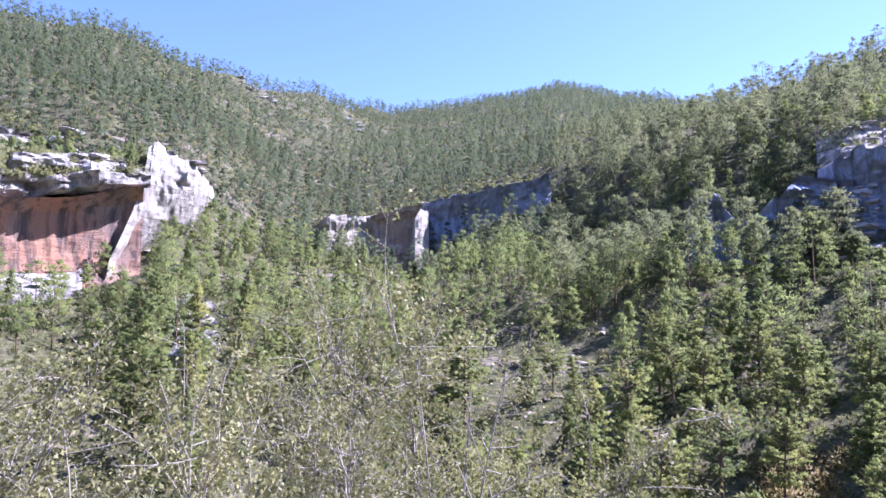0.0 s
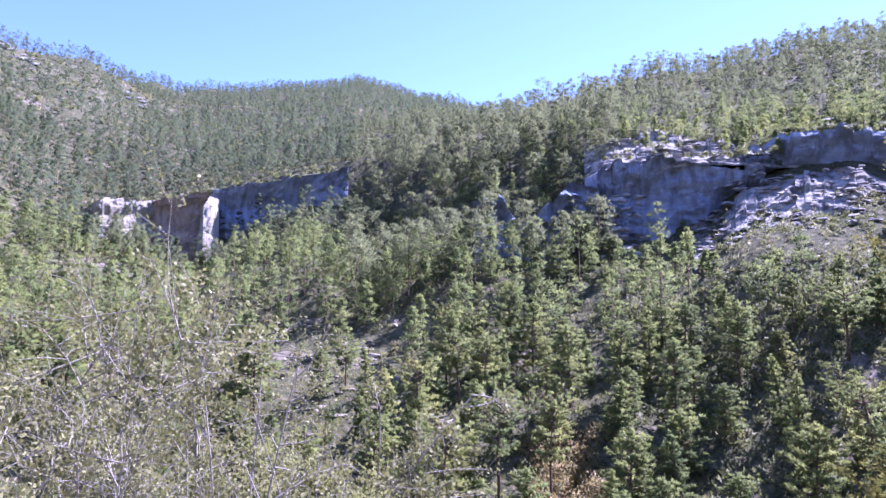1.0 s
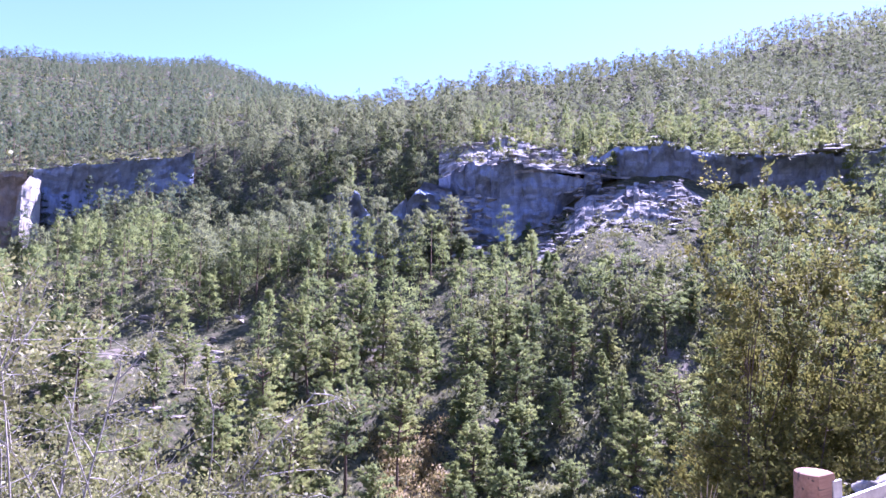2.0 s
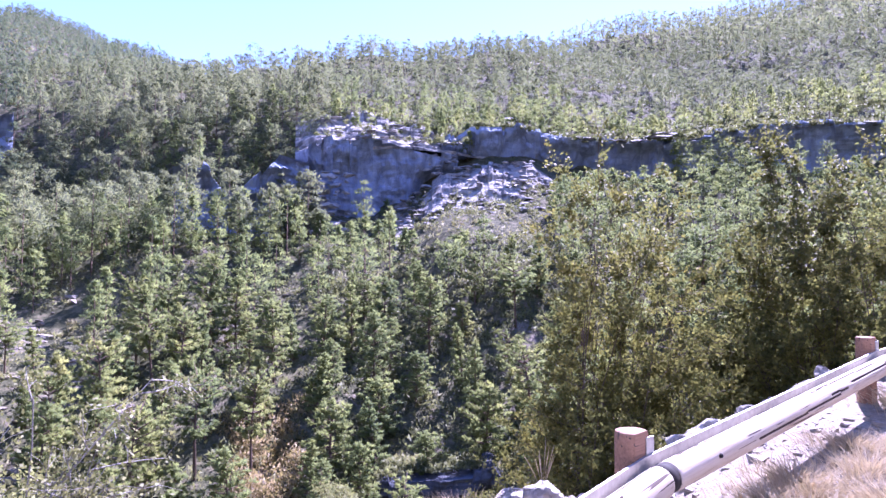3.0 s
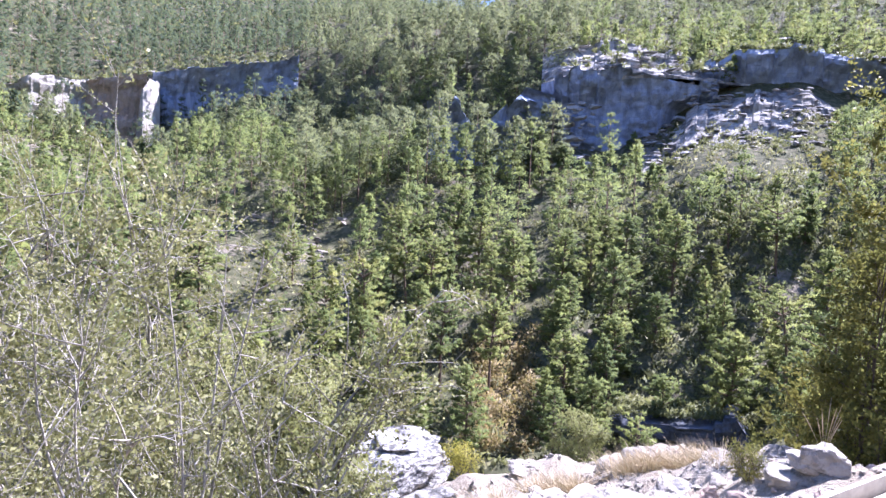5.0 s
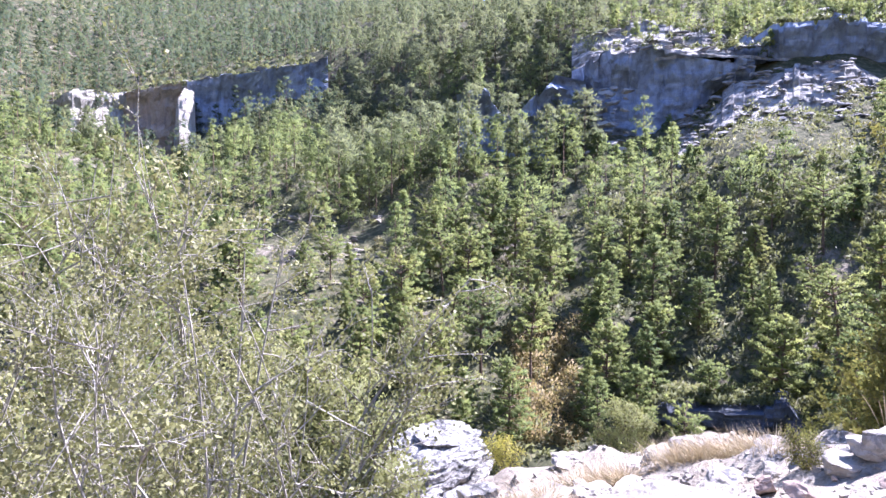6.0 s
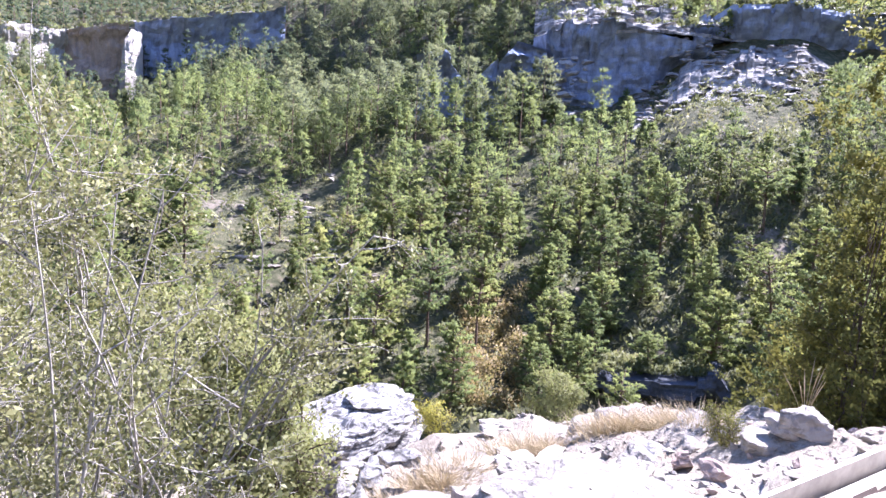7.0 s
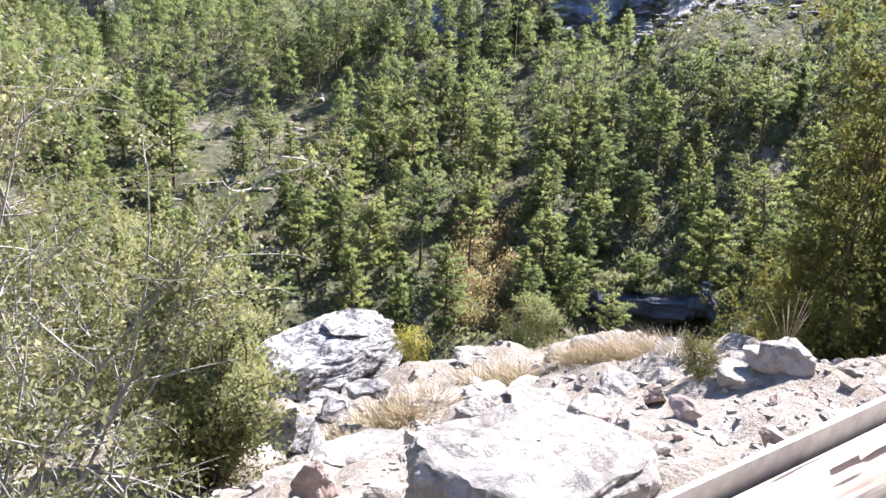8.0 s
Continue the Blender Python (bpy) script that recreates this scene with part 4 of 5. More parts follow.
# ======== pines ========
def pads(rng, centre, radius, flat, per, blade, out, lift=0.45):
    """Brushes of needles: thin pointed bundles in flattened balls round each centre, combed outwards and up. out: the way from the trunk at each centre."""
    n = len(centre)
    C, r, o = np.repeat(centre, per, 0), np.repeat(radius, per)[:, None], np.repeat(out, per, 0)
    d = unit(rng.normal(size=(n * per, 3)) + (0, 0, 0.1))
    B = C + d * r * (1, 1, flat) * rng.uniform(0.1, 0.95, (n * per, 1))
    W = unit(d * (0.6, 0.6, 0.4) + rng.normal(size=d.shape) * 0.45 + o * 0.6 + (0, 0, lift))
    ln = blade * rng.uniform(0.6, 1.3, len(B))
    v, f = blades(rng, B, W, ln, ln * rng.uniform(0.28, 0.50, len(B)), 0.0, 0.3)
    face = unit(d * 0.5 + o * 0.6 + np.array([0, 0, 0.66]))
    return v, f, np.repeat(face, 3, 0)


def crown_width(rel, style):
    """Share of the full spread at a share of the crown's height: pointed, rounded or flat-topped crowns."""
    cone = (1 - rel) ** 0.8 * (0.55 + 0.45 * np.clip(rel / 0.18, 0, 1)) + 0.07
    dome = np.sqrt(np.clip(1 - ((rel - 0.38) / 0.66) ** 2, 0.03, 1))
    flat = np.sqrt(np.clip(1 - ((rel - 0.62) / 0.66) ** 2, 0.05, 1))
    return np.where(style < 0.5, cone, np.where(style < 1.5, 0.55 * cone + 0.5 * dome, flat))


def pine_parts(seed, tall, spread, style):
    """Trunk and needle crown of one pine standing at the origin."""
    rng = np.random.default_rng(seed)
    wood = Tubes(5)
    bend = rng.normal(size=2) * 0.035 * tall
    hs = np.linspace(0, 1, 12)
    trunk = np.stack([bend[0] * hs ** 2 + 0.07 * np.sin(hs * 7 + seed), bend[1] * hs ** 2 + 0.07 * np.cos(hs * 6), hs * tall * 0.97 - 0.4], 1)
    wood.add(trunk, 0.016 * tall * (1 - hs) ** 0.8 + 0.02)
    limb = Tubes(3)
    low = (0.14, 0.24, 0.46)[style]
    centres, outs, sizes = [], [], []
    h = low
    while h < 0.955:
        k = rng.integers(4, 7)
        a0 = rng.uniform(0, 6.28)
        for j in range(k):
            if rng.random() < (0.08, 0.14, 0.26)[style]:
                continue
            hh = h + rng.normal() * 0.014
            rel = float(np.clip((hh - low) / (1 - low), 0, 1))
            reach = spread * float(crown_width(rel, style)) * rng.uniform(0.6, 1.2)
            a = a0 + j * 6.28 / k + rng.normal() * 0.3
            out = np.array([math.cos(a), math.sin(a), 0])
            root = np.array([np.interp(hh, hs, trunk[:, 0]), np.interp(hh, hs, trunk[:, 1]), hh * tall * 0.97 - 0.4])
            rise = reach * (0.10 + 0.5 * rel + rng.normal() * 0.10)
            tip = root + out * reach * 0.9 + (0, 0, rise)
            limb.add(np.stack([root, tip]), np.array([0.028, 0.008]) * (reach + 0.3))
            n = max(1, int(reach / 0.5) + 1)
            for q in np.linspace(0.95, 0.95 / n if n > 1 else 0.9, n):
                if q < 0.3 and reach > 1.2:
                    continue
                centres.append(root + out * q * reach + np.array([0, 0, q ** 1.5 * rise]) + rng.normal(size=3) * 0.13)
                outs.append(out * (0.3 + 0.7 * q))
                sizes.append(rng.uniform(0.26, 0.42) * (0.75 + 0.25 * reach / spread))
        h += rng.uniform(0.048, 0.070) * (1.0, 1.0, 1.15)[style]
    for up in (0.0, 0.3, 0.6):
        centres.append(trunk[-1] - (0, 0, up))
        outs.append(np.array([0, 0, 0.4]))
        sizes.append(0.16 + 0.3 * up)
    v, f, face = pads(rng, np.array(centres), np.array(sizes), 0.55, 36, 0.28, np.array(outs))
    limb.f = [q + wood.n for q in limb.f]
    wood.v, wood.f = wood.v + limb.v, wood.f + limb.f
    return wood.mesh("trunk", BARK), mesh_np("crown", v, f, PINE, normals=face)


def pine_kind(seed, tall, spread, style, label):
    ob = thing("pine_tree", label, "pine tree", "pines on the valley slope")
    t, c = pine_parts(seed, tall, spread, style)
    part("trunk", t, ob)
    part("crown", c, ob)
    return ob


KINDS = [pine_kind(1, 10.0, 2.1, 0, "pointed green pine tree on the steep slope"), pine_kind(2, 8.5, 2.4, 1, "bushy round-crowned pine tree on the steep slope"),
         pine_kind(3, 11.5, 2.0, 0, "tall narrow pine tree on the steep slope"), pine_kind(4, 10.5, 2.6, 2, "open-crowned pine tree with a bare lower trunk"),
         pine_kind(5, 7.0, 1.9, 0, "young yellowish-green pine tree on the steep slope"), pine_kind(6, 10.5, 2.6, 1, "broad green pine tree on the steep slope"),
         pine_kind(7, 9.5, 2.1, 1, "upright uneven pine tree on the steep slope"), pine_kind(8, 9.0, 2.5, 2, "flat-topped pine tree with a bare lower trunk")]

# walls of rock that stay bare: bearings and ranges
THIN = [(1, 15, 76, 114), (-22.5, -18, 90, 125)]
BARE = [(-50, -23.5, 112, 168), (-24, -19, 143, 156), (-12, 2.5, 150, 226), (2.5, 9.5, 150, 186), (2.5, 9.5, 210, 226), (34, 40, 128, 163), (39, 53, 98, 156), (53, 63, 143, 163), (62, 82, 160, 188), (-18.4, -14.6, 470, 512), (-9.2, -6.8, 532, 560), (37, 49, 44, 64.5), (26, 30.5, 50, 74), (20.5, 31.5, 131, 146)]


def scatter(rng, count, az0, az1, d0, d1, gap, bare=0.06):
    """Bearings and ranges spread evenly over the land, apart from one another, thinned on bare rock."""
    pts, cells, size = [], {}, gap
    az = rng.uniform(az0, az1, count * 4)
    d = np.sqrt(rng.uniform(d0 ** 2, d1 ** 2, count * 4))
    x, y = d * np.sin(np.radians(az)), d * np.cos(np.radians(az))
    clear = vnoise(np.stack([x / 13, y / 13, 0 * x], 1), 77)
    die = rng.random(count * 4)
    for i in range(count * 4):
        if any(a < az[i] < b and e < d[i] < f for a, b, e, f in BARE) and die[i] > bare:
            continue
        if any(a < az[i] < b and e < d[i] < f for a, b, e, f in THIN) and die[i] > 0.15:
            continue
        if clear[i] > 0.55 and die[i] > 0.5:
            continue
        c = (int(x[i] // size), int(y[i] // size))
        if any((x[i] - q[0]) ** 2 + (y[i] - q[1]) ** 2 < gap * gap for a in (-1, 0, 1) for b in (-1, 0, 1) for q in cells.get((c[0] + a, c[1] + b), ())):
            continue
        cells.setdefault(c, []).append((x[i], y[i]))
        pts.append((az[i], d[i]))
        if len(pts) >= count:
            break
    return np.array(pts)


rng = np.random.default_rng(11)
near_pines = scatter(rng, 245, -28, 82, 54, 95, 3.9)
for n, (a, d) in enumerate(near_pines):
    kind = KINDS[[0, 1, 2, 4, 5, 6, 3, 7, 5, 0][rng.integers(0, 10)]]
    s = rng.uniform(0.65, 1.2)
    x, y, z = at_bearing(a, d)[0]
    m = Matrix.Translation((x, y, z - 0.2)) @ Euler((rng.normal() * 0.03, rng.normal() * 0.03, rng.uniform(0, 6.28))).to_matrix().to_4x4() @ Matrix.Diagonal((s * rng.uniform(0.85, 1.15), s * rng.uniform(0.85, 1.15), s, 1))
    copy_thing(kind, m)
for n, k in enumerate(KINDS):
    k.location = at_bearing(62 + 3 * n, 94 + n)[0]


# tops of the trees below the right-hand walls: bearing, rise over range
LOW_WOOD = line((-50, 1), (-20, 1), (29.5, 1), (30.5, 0.12), (32.2, 0.105), (34, 0.08), (35.6, 0.09), (36.2, 0.15), (38.0, 0.135), (39.2, 0.078), (44, 0.07), (47, 0.10), (50, 0.115), (52, 0.14), (54, 0.16), (58, 0.165), (60, 1), (90, 1))


def forest(name, label, pts, rng, clumps, per, blade, tall, spread, needles=PINE, lift=None, styles=(0, 0, 1, 1, 2), tiers=0, stunted=False):
    """Many pines at a distance: trunks and needle puffs in one mesh."""
    base = at_bearing(pts[:, 0], pts[:, 1])
    if lift:
        base[:, 2] = np.maximum(base[:, 2], [float(lift(a, d)) for a, d in pts])
    H = rng.uniform(*tall, len(pts))
    if stunted:
        # trees on the thin soil below the walls stay low
        H = np.minimum(H, np.where(pts[:, 1] < 146, 1.6 + pts[:, 1] * along(LOW_WOOD, pts[:, 0]) - base[:, 2], 99))
        pts, base, H = pts[H > 2.2], base[H > 2.2], H[H > 2.2]
    n = len(pts)
    S = H * rng.uniform(*spread, n)
    style = rng.choice(styles, n)
    low = np.array([0.14, 0.22, 0.42])[style] + rng.normal(size=n) * 0.03
    T = np.repeat(np.arange(n), clumps)
    rel = np.clip(np.tile(np.linspace(0.0, 1.0, clumps), n) + rng.normal(size=n * clumps) * 0.03, 0, 1)
    if tiers:
        # boughs in tiers with air between them
        rel = np.clip((np.round(rel * tiers) + rng.normal(size=len(rel)) * 0.26) / tiers + np.repeat(rng.uniform(-0.05, 0.05, n), clumps), 0, 1)
    prof = crown_width(rel, style[T])
    ang = np.arange(n * clumps) * 2.4 + rng.normal(size=n * clumps) * 0.5
    R = S[T] * prof * np.where(rel > 0.96, 0.1, rng.uniform(0.45, 0.95, n * clumps))
    out = np.stack([np.cos(ang), np.sin(ang), 0 * ang], 1)
    C = base[T] + out * R[:, None]
    C[:, 2] += H[T] * (low[T] + (0.97 - low[T]) * rel)
    size = S[T] * (0.20 + 0.20 * prof) * rng.uniform(0.8, 1.25, n * clumps)
    v, f, face = pads(rng, C, size, 0.5 if tiers else 0.55, per, blade, out * (R / S[T])[:, None])
    root = thing(name, label, "forest", kind="stuff")
    part("crowns", mesh_np("crowns", v, f, needles, normals=face), root)
    # trunks, three-sided
    r = 0.009 * H + 0.03
    an = np.arange(3) * 2.094
    ring = np.stack([np.cos(an), np.sin(an), 0 * an], 1)
    lo = base[:, None] + ring[None] * r[:, None, None] - (0, 0, 0.6)
    hi = base[:, None] + ring[None] * (r * 0.3)[:, None, None] + (H * 0.9)[:, None, None] * np.array([0, 0, 1.0])
    tv = np.concatenate([lo, hi], 1).reshape(-1, 3)
    one = np.array([(0, 1, 4, 3), (1, 2, 5, 4), (2, 0, 3, 5)])
    tf = (np.arange(n)[:, None, None] * 6 + one[None]).reshape(-1, 4)
    part("trunks", mesh_np("trunks", tv, tf, BARK, True), root)
    return root


rng = np.random.default_rng(21)
forest("pine_wood", "pine wood on the opposite valley slope", scatter(rng, 950, -38, 86, 94, 175, 4.0), rng, 30, 28, 0.46, (6.5, 12.5), (0.18, 0.26), tiers=9, stunted=True)
forest("pine_wood", "pine wood above the shaded limestone cliffs", scatter(rng, 1250, 10, 86, 175, 335, 4.7), rng, 17, 28, 0.58, (6, 11), (0.27, 0.37), PINE_HAZED, styles=(0, 1, 1, 2))
forest("pine_wood", "pine wood, darkened for haze and shade, on the mountain side above the rock shelter", scatter(rng, 950, -38, 10, 168, 335, 5.2), rng, 17, 26, 0.65, (8, 14.5), (0.2, 0.3), PINE_DARK_HAZE, styles=(0, 0, 1, 1))
forest("pine_wood", "tall open-crowned pines on the wooded knoll", scatter(rng, 230, 9.5, 32.5, 118, 205, 5.8), rng, 46, 34, 0.5, (10, 16), (0.20, 0.28), PINE_HAZED, styles=(1, 1, 2, 2), tiers=8, stunted=True)
far = scatter(rng, 4700, -46, 24, 335, 960, 6.0)
forest("pine_wood", "distant pine wood covering the mountain ridges", far, rng, 9, 11, 1.3, (9, 14.5), (0.27, 0.38), PINE_DARK_HAZE, styles=(0, 1, 1))
forest("pine_wood", "pine wood high on the sunward ridge", scatter(rng, 1800, 50, 86, 335, 600, 5.0), rng, 9, 11, 1.3, (9, 14.5), (0.27, 0.38), PINE_HAZED, styles=(0, 1, 1))


def scrub(label, pts, rng, per, blade, size, mat, lift=None):
    base = at_bearing(pts[:, 0], pts[:, 1])
    if lift:
        base[:, 2] = np.maximum(base[:, 2], [float(lift(a, d)) for a, d in pts])
    S = rng.uniform(*size, len(pts))
    B = np.repeat(base, per, 0)
    off = unit(rng.normal(size=B.shape)) * (rng.random(len(B)) ** 0.4)[:, None]
    off[:, 2] = np.abs(off[:, 2])
    B = B + off * np.repeat(S, per)[:, None] * (1, 1, 0.9)
    W = unit(off + rng.normal(size=B.shape) * 0.6 + (0, 0, 0.3))
    ln = blade * rng.uniform(0.6, 1.4, len(B))
    v, f = blades(rng, B, W, ln, ln * rng.uniform(0.45, 0.8, len(B)))
    face = unit(off + rng.normal(size=B.shape) * 0.25 + np.array([0, 0, 0.3]))
    tagged(new("scrub", mesh_np("scrub", v, f, mat, normals=np.repeat(face, 3, 0))), label, "bushes", kind="stuff")


scrub("low scrub and young broadleaf bushes between the pines", scatter(rng, 3000, -40, 88, 48, 140, 1.7, bare=0.5), rng, 46, 0.40, (0.6, 1.9), SCRUB)
scrub("low scrub on the ledges above the cliffs", scatter(rng, 3000, -46, 90, 140, 300, 2.4, bare=0.22), rng, 30, 0.75, (0.7, 1.7), SCRUB)
scrub("russet autumn bushes at the gorge foot", scatter(rng, 34, 25.4, 31.0, 58, 76, 1.5, bare=1), rng, 460, 0.26, (1.1, 2.6), RUSSET)
scrub("dense scrub below the pale slabs", scatter(rng, 900, 33, 58, 63.8, 108, 1.5, bare=0.9), rng, 60, 0.4, (0.7, 1.9), SCRUB)
scrub("sparse scrub on the far mountain sides", scatter(rng, 4500, -46, 92, 300, 700, 3.5), rng, 14, 1.7, (1.0, 2.2), SCRUB)

# scrub and small pines rooted on ledges and brows
def SHELTER(a, r):
    """Height of the stepped brow over the rock shelter."""
    low, high = np.interp(a, [-50, -35, -30, -25], [20.4, 21.2, 23.4, 26.5]), np.interp(a, [-50, -35, -30, -24.5], [30, 30.5, 31, 33])
    return low + (high - low) * np.interp(r - np.interp(a, [-50, -34, -24.5], [121.5, 134.5, 143]), [-1, 0.5, 1, 3.5, 5, 10], [0.3, 0.38, 0.42, 0.5, 0.75, 1]) + 0.4


UPPER = lambda a, r: np.interp(a, [-50, -35, -29.5], [47, 46.5, 43]) - 0.5
MIDDLE = lambda a, r: np.interp(a, [-11.6, -6.2, -2.2, -1.8, 3, 9.5], [27, 33, 37, 37.5, 41.5, 46.5]) - 0.3
EDGE = lambda a, r: along(BROW, a) - 0.2
scrub("scrub on the terraced pale ledges", scatter(rng, 50, 31.5, 47, 141, 162, 1.8, bare=1), rng, 60, 0.5, (0.5, 1.5), SCRUB, TERRACE)
scrub("scrub on the brow of the shaded cliffs", scatter(rng, 300, 46, 82, 152, 186, 1.6, bare=1), rng, 50, 0.55, (0.6, 1.7), SCRUB, EDGE)
LIP = rng.uniform(44, 82, 190)
LIP = np.stack([LIP, np.interp(LIP, [43, 48, 63, 75, 82], [150, 149, 161, 175, 179]) + rng.uniform(-0.9, 4.5, 190)], 1)
scrub("bushes hanging over the edge of the shaded cliffs", LIP, rng, 60, 0.5, (0.5, 1.5), SCRUB, lambda a, r: along(BROW, a) - 0.6)
SILL = rng.uniform(-50, -26, 90)
scrub("bushes hanging over the brow of the rock shelter", np.stack([SILL, np.interp(SILL, [-50, -34, -24.5], [121.5, 134.5, 143]) + rng.uniform(0, 4, 90)], 1), rng, 70, 0.45, (0.5, 1.4), SCRUB, lambda a, r: SHELTER(a, r) - 0.5)
OVER = rng.uniform(-50, -25, 230)
scrub("scrub on the ledge over the rock shelter", np.stack([OVER, np.interp(OVER, [-50, -34, -24.5], [121.5, 134.5, 143]) + rng.uniform(1.5, 11, 230)], 1), rng, 100, 0.5, (0.9, 2.5), SCRUB, SHELTER)
scrub("bushes at the foot of the white buttress", scatter(rng, 60, -28.5, -20, 122, 136, 1.6, bare=1), rng, 80, 0.45, (0.7, 1.9), SCRUB)
scrub("scrub on the upper limestone band", scatter(rng, 90, -50, -30, 176, 190, 1.8, bare=1), rng, 50, 0.55, (0.6, 1.6), SCRUB, UPPER)
scrub("scrub on the brow of the middle wall", scatter(rng, 60, -12, 9, 205, 228, 2.5, bare=1), rng, 40, 0.7, (0.7, 1.9), SCRUB, MIDDLE)
scrub("scrub at the foot of the middle wall", scatter(rng, 130, -13, 3, 178, 202, 2.0, bare=1), rng, 60, 0.7, (0.9, 2.3), SCRUB)
forest("pine_wood", "small pines at the foot of the middle wall", scatter(rng, 40, -13, 3, 172, 199, 3.6, bare=1), rng, 20, 24, 0.55, (3.5, 7.5), (0.2, 0.3))
scrub("scrub overhanging the low wall at the gorge foot", scatter(rng, 120, 36, 51, 63.2, 68, 0.5, bare=1), rng, 90, 0.26, (0.35, 0.9), SCRUB, lambda a, r: np.interp(a, [36.5, 38, 47.5, 50], [-20, -17.2, -16.4, -20]))
scrub("bushes before the low wall at the gorge foot", scatter(rng, 16, 36, 50, 55, 60, 1.2, bare=1), rng, 160, 0.24, (0.4, 1.0), SCRUB)
scrub("scrub among the rubble of the ramp", scatter(rng, 70, 39.5, 53, 118, 143, 2.0, bare=1), rng, 60, 0.4, (0.4, 1.1), SCRUB)
forest("pine_wood", "small pines rooted on the brow of the shaded cliffs", scatter(rng, 110, 40, 82, 153, 188, 3.6, bare=1), rng, 20, 24, 0.5, (4, 8.5), (0.2, 0.3), PINE, EDGE)
forest("pine_wood", "small pines rooted on the ledges over the rock shelter", scatter(rng, 60, -50, -25, 147, 175, 3.4, bare=1), rng, 20, 24, 0.5, (3, 6.5), (0.22, 0.32), PINE, SHELTER)
forest("pine_wood", "small pines rooted on the terraced pale ledges", scatter(rng, 14, 33, 47, 146, 162, 3.4, bare=1), rng, 20, 24, 0.5, (3, 6), (0.22, 0.32), PINE, TERRACE)
wood = np.random.default_rng(77)
forest("pine_wood", "tall pines beside the shaded cliff", scatter(wood, 13, 28.5, 32.4, 126, 136, 2.6, bare=1), wood, 40, 34, 0.42, (9, 14), (0.19, 0.26), PINE_HAZED, styles=(0, 1, 1, 2), tiers=8)
forest("pine_wood", "pines screening the foot of the middle wall", scatter(wood, 60, -13, 8, 168, 198, 3.2, bare=1), wood, 24, 28, 0.5, (6, 10.5), (0.2, 0.3), PINE_HAZED)


# ======== shrubs by the road ========
def shrub(name, label, category, foot, lean, stems, height, spread, leaf, count, leaf_mat, wood_mat, seed, droop=0.25, clump=0.12, thick=0.02, group="", side=(0.14, 0.30), dome=0.3, soft_shade=1.0, tips=()):
    """A many-stemmed shrub: stems, side branches and twigs as rods, leaves set along the twigs."""
    rng = np.random.default_rng(seed)
    ob = thing(name, label, category, group, at=foot)
    twig_lines = []
    for _ in range(stems):
        wood = Tubes(3)
        a = rng.uniform(0, 6.28)
        rho = rng.uniform(0.1, 1.0) ** 0.7
        out = np.array([math.cos(a) * spread[0], math.sin(a) * spread[1], 0]) * rho
        top = out + np.array([lean[0], lean[1], height * (rng.uniform(0.8, 1.05) - dome * rho ** 1.3)])
        if tips:
            # a long shoot that arches over to its own end
            top = np.array(tips[len(ob.children) % len(tips)]) - foot + rng.normal(size=3) * 0.06
            out = top * (1, 1, 0)
        t = np.linspace(0, 1, 9)
        bow = rng.normal(size=3) * 0.07 * height
        pts = np.outer(t, top) + np.outer(np.sin(t * 3.14), bow) - np.outer(t ** 3, (0, 0, droop * np.linalg.norm(out)))
        pts[:, :2] += np.outer(t * (1 - t), out[:2] * 0.7)
        wood.add(pts, np.linspace(thick, thick * 0.25, 9) * rng.uniform(0.7, 1.2))
        for _b in range(rng.integers(7, 11)):
            s = rng.uniform(0.25, 1.0)
            p0 = np.array([np.interp(s, t, pts[:, k]) for k in range(3)])
            w = unit(unit(top) * 0.9 + rng.normal(size=3) * 0.75 + unit(out) * 0.4)
            ln = height * rng.uniform(*side)
            u = np.linspace(0, 1, 5)
            br = p0 + np.outer(u * ln, w) + np.outer(np.sin(u * 3.1), rng.normal(size=3) * 0.05 * ln)
            wood.add(br, np.linspace(thick * 0.4, thick * 0.14, 5))
            for _t in range(rng.integers(5, 8)):
                s2 = rng.uniform(0.2, 1.0)
                q0 = np.array([np.interp(s2, u, br[:, k]) for k in range(3)])
                w2 = unit(w * 0.7 + rng.normal(size=3) * 0.8 + (0, 0, 0.15))
                l2 = ln * rng.uniform(0.25, 0.6)
                twig = np.stack([q0, q0 + w2 * l2 * 0.5 + rng.normal(size=3) * 0.01, q0 + w2 * l2 - (0, 0, 0.05 * l2)])
                wood.add(twig, np.array([0.15, 0.11, 0.06]) * thick)
                twig_lines.append(twig)
        part("stem", wood.mesh("stem", wood_mat), ob)
    tw = np.array(twig_lines)
    pick = rng.integers(0, len(tw), count)
    s = rng.uniform(0.05, 1.05, count)[:, None]
    base = tw[pick, 0] * (1 - s) + tw[pick, 2] * s + rng.normal(size=(count, 3)) * clump * 0.25
    way = unit(unit(tw[pick, 2] - tw[pick, 0]) * 0.5 + rng.normal(size=(count, 3)) + (0, 0, 0.2))
    ln = leaf * rng.uniform(0.6, 1.3, count)
    v, f = leaves(rng, base, way, ln, ln * rng.uniform(0.45, 0.7, count))
    heart = np.array([lean[0] * 0.6, lean[1] * 0.6, height * 0.45])
    q = v.reshape(-1, 4, 3)
    own = unit(np.cross(q[:, 2] - q[:, 0], q[:, 3] - q[:, 1]))
    swell = unit((base - heart) / (np.array([spread[0], spread[1], height * 0.5])))
    own *= np.where((own * swell).sum(1) < 0, -1, 1)[:, None]
    face = unit(own * (1.1 - 0.6 * soft_shade) + swell * 0.75 * min(1.0, soft_shade / 0.3) + np.array([0, 0, 0.4 * soft_shade]))
    part("foliage", mesh_np("foliage", v, f, leaf_mat, normals=np.repeat(face, 4, 0)), ob)
    return ob


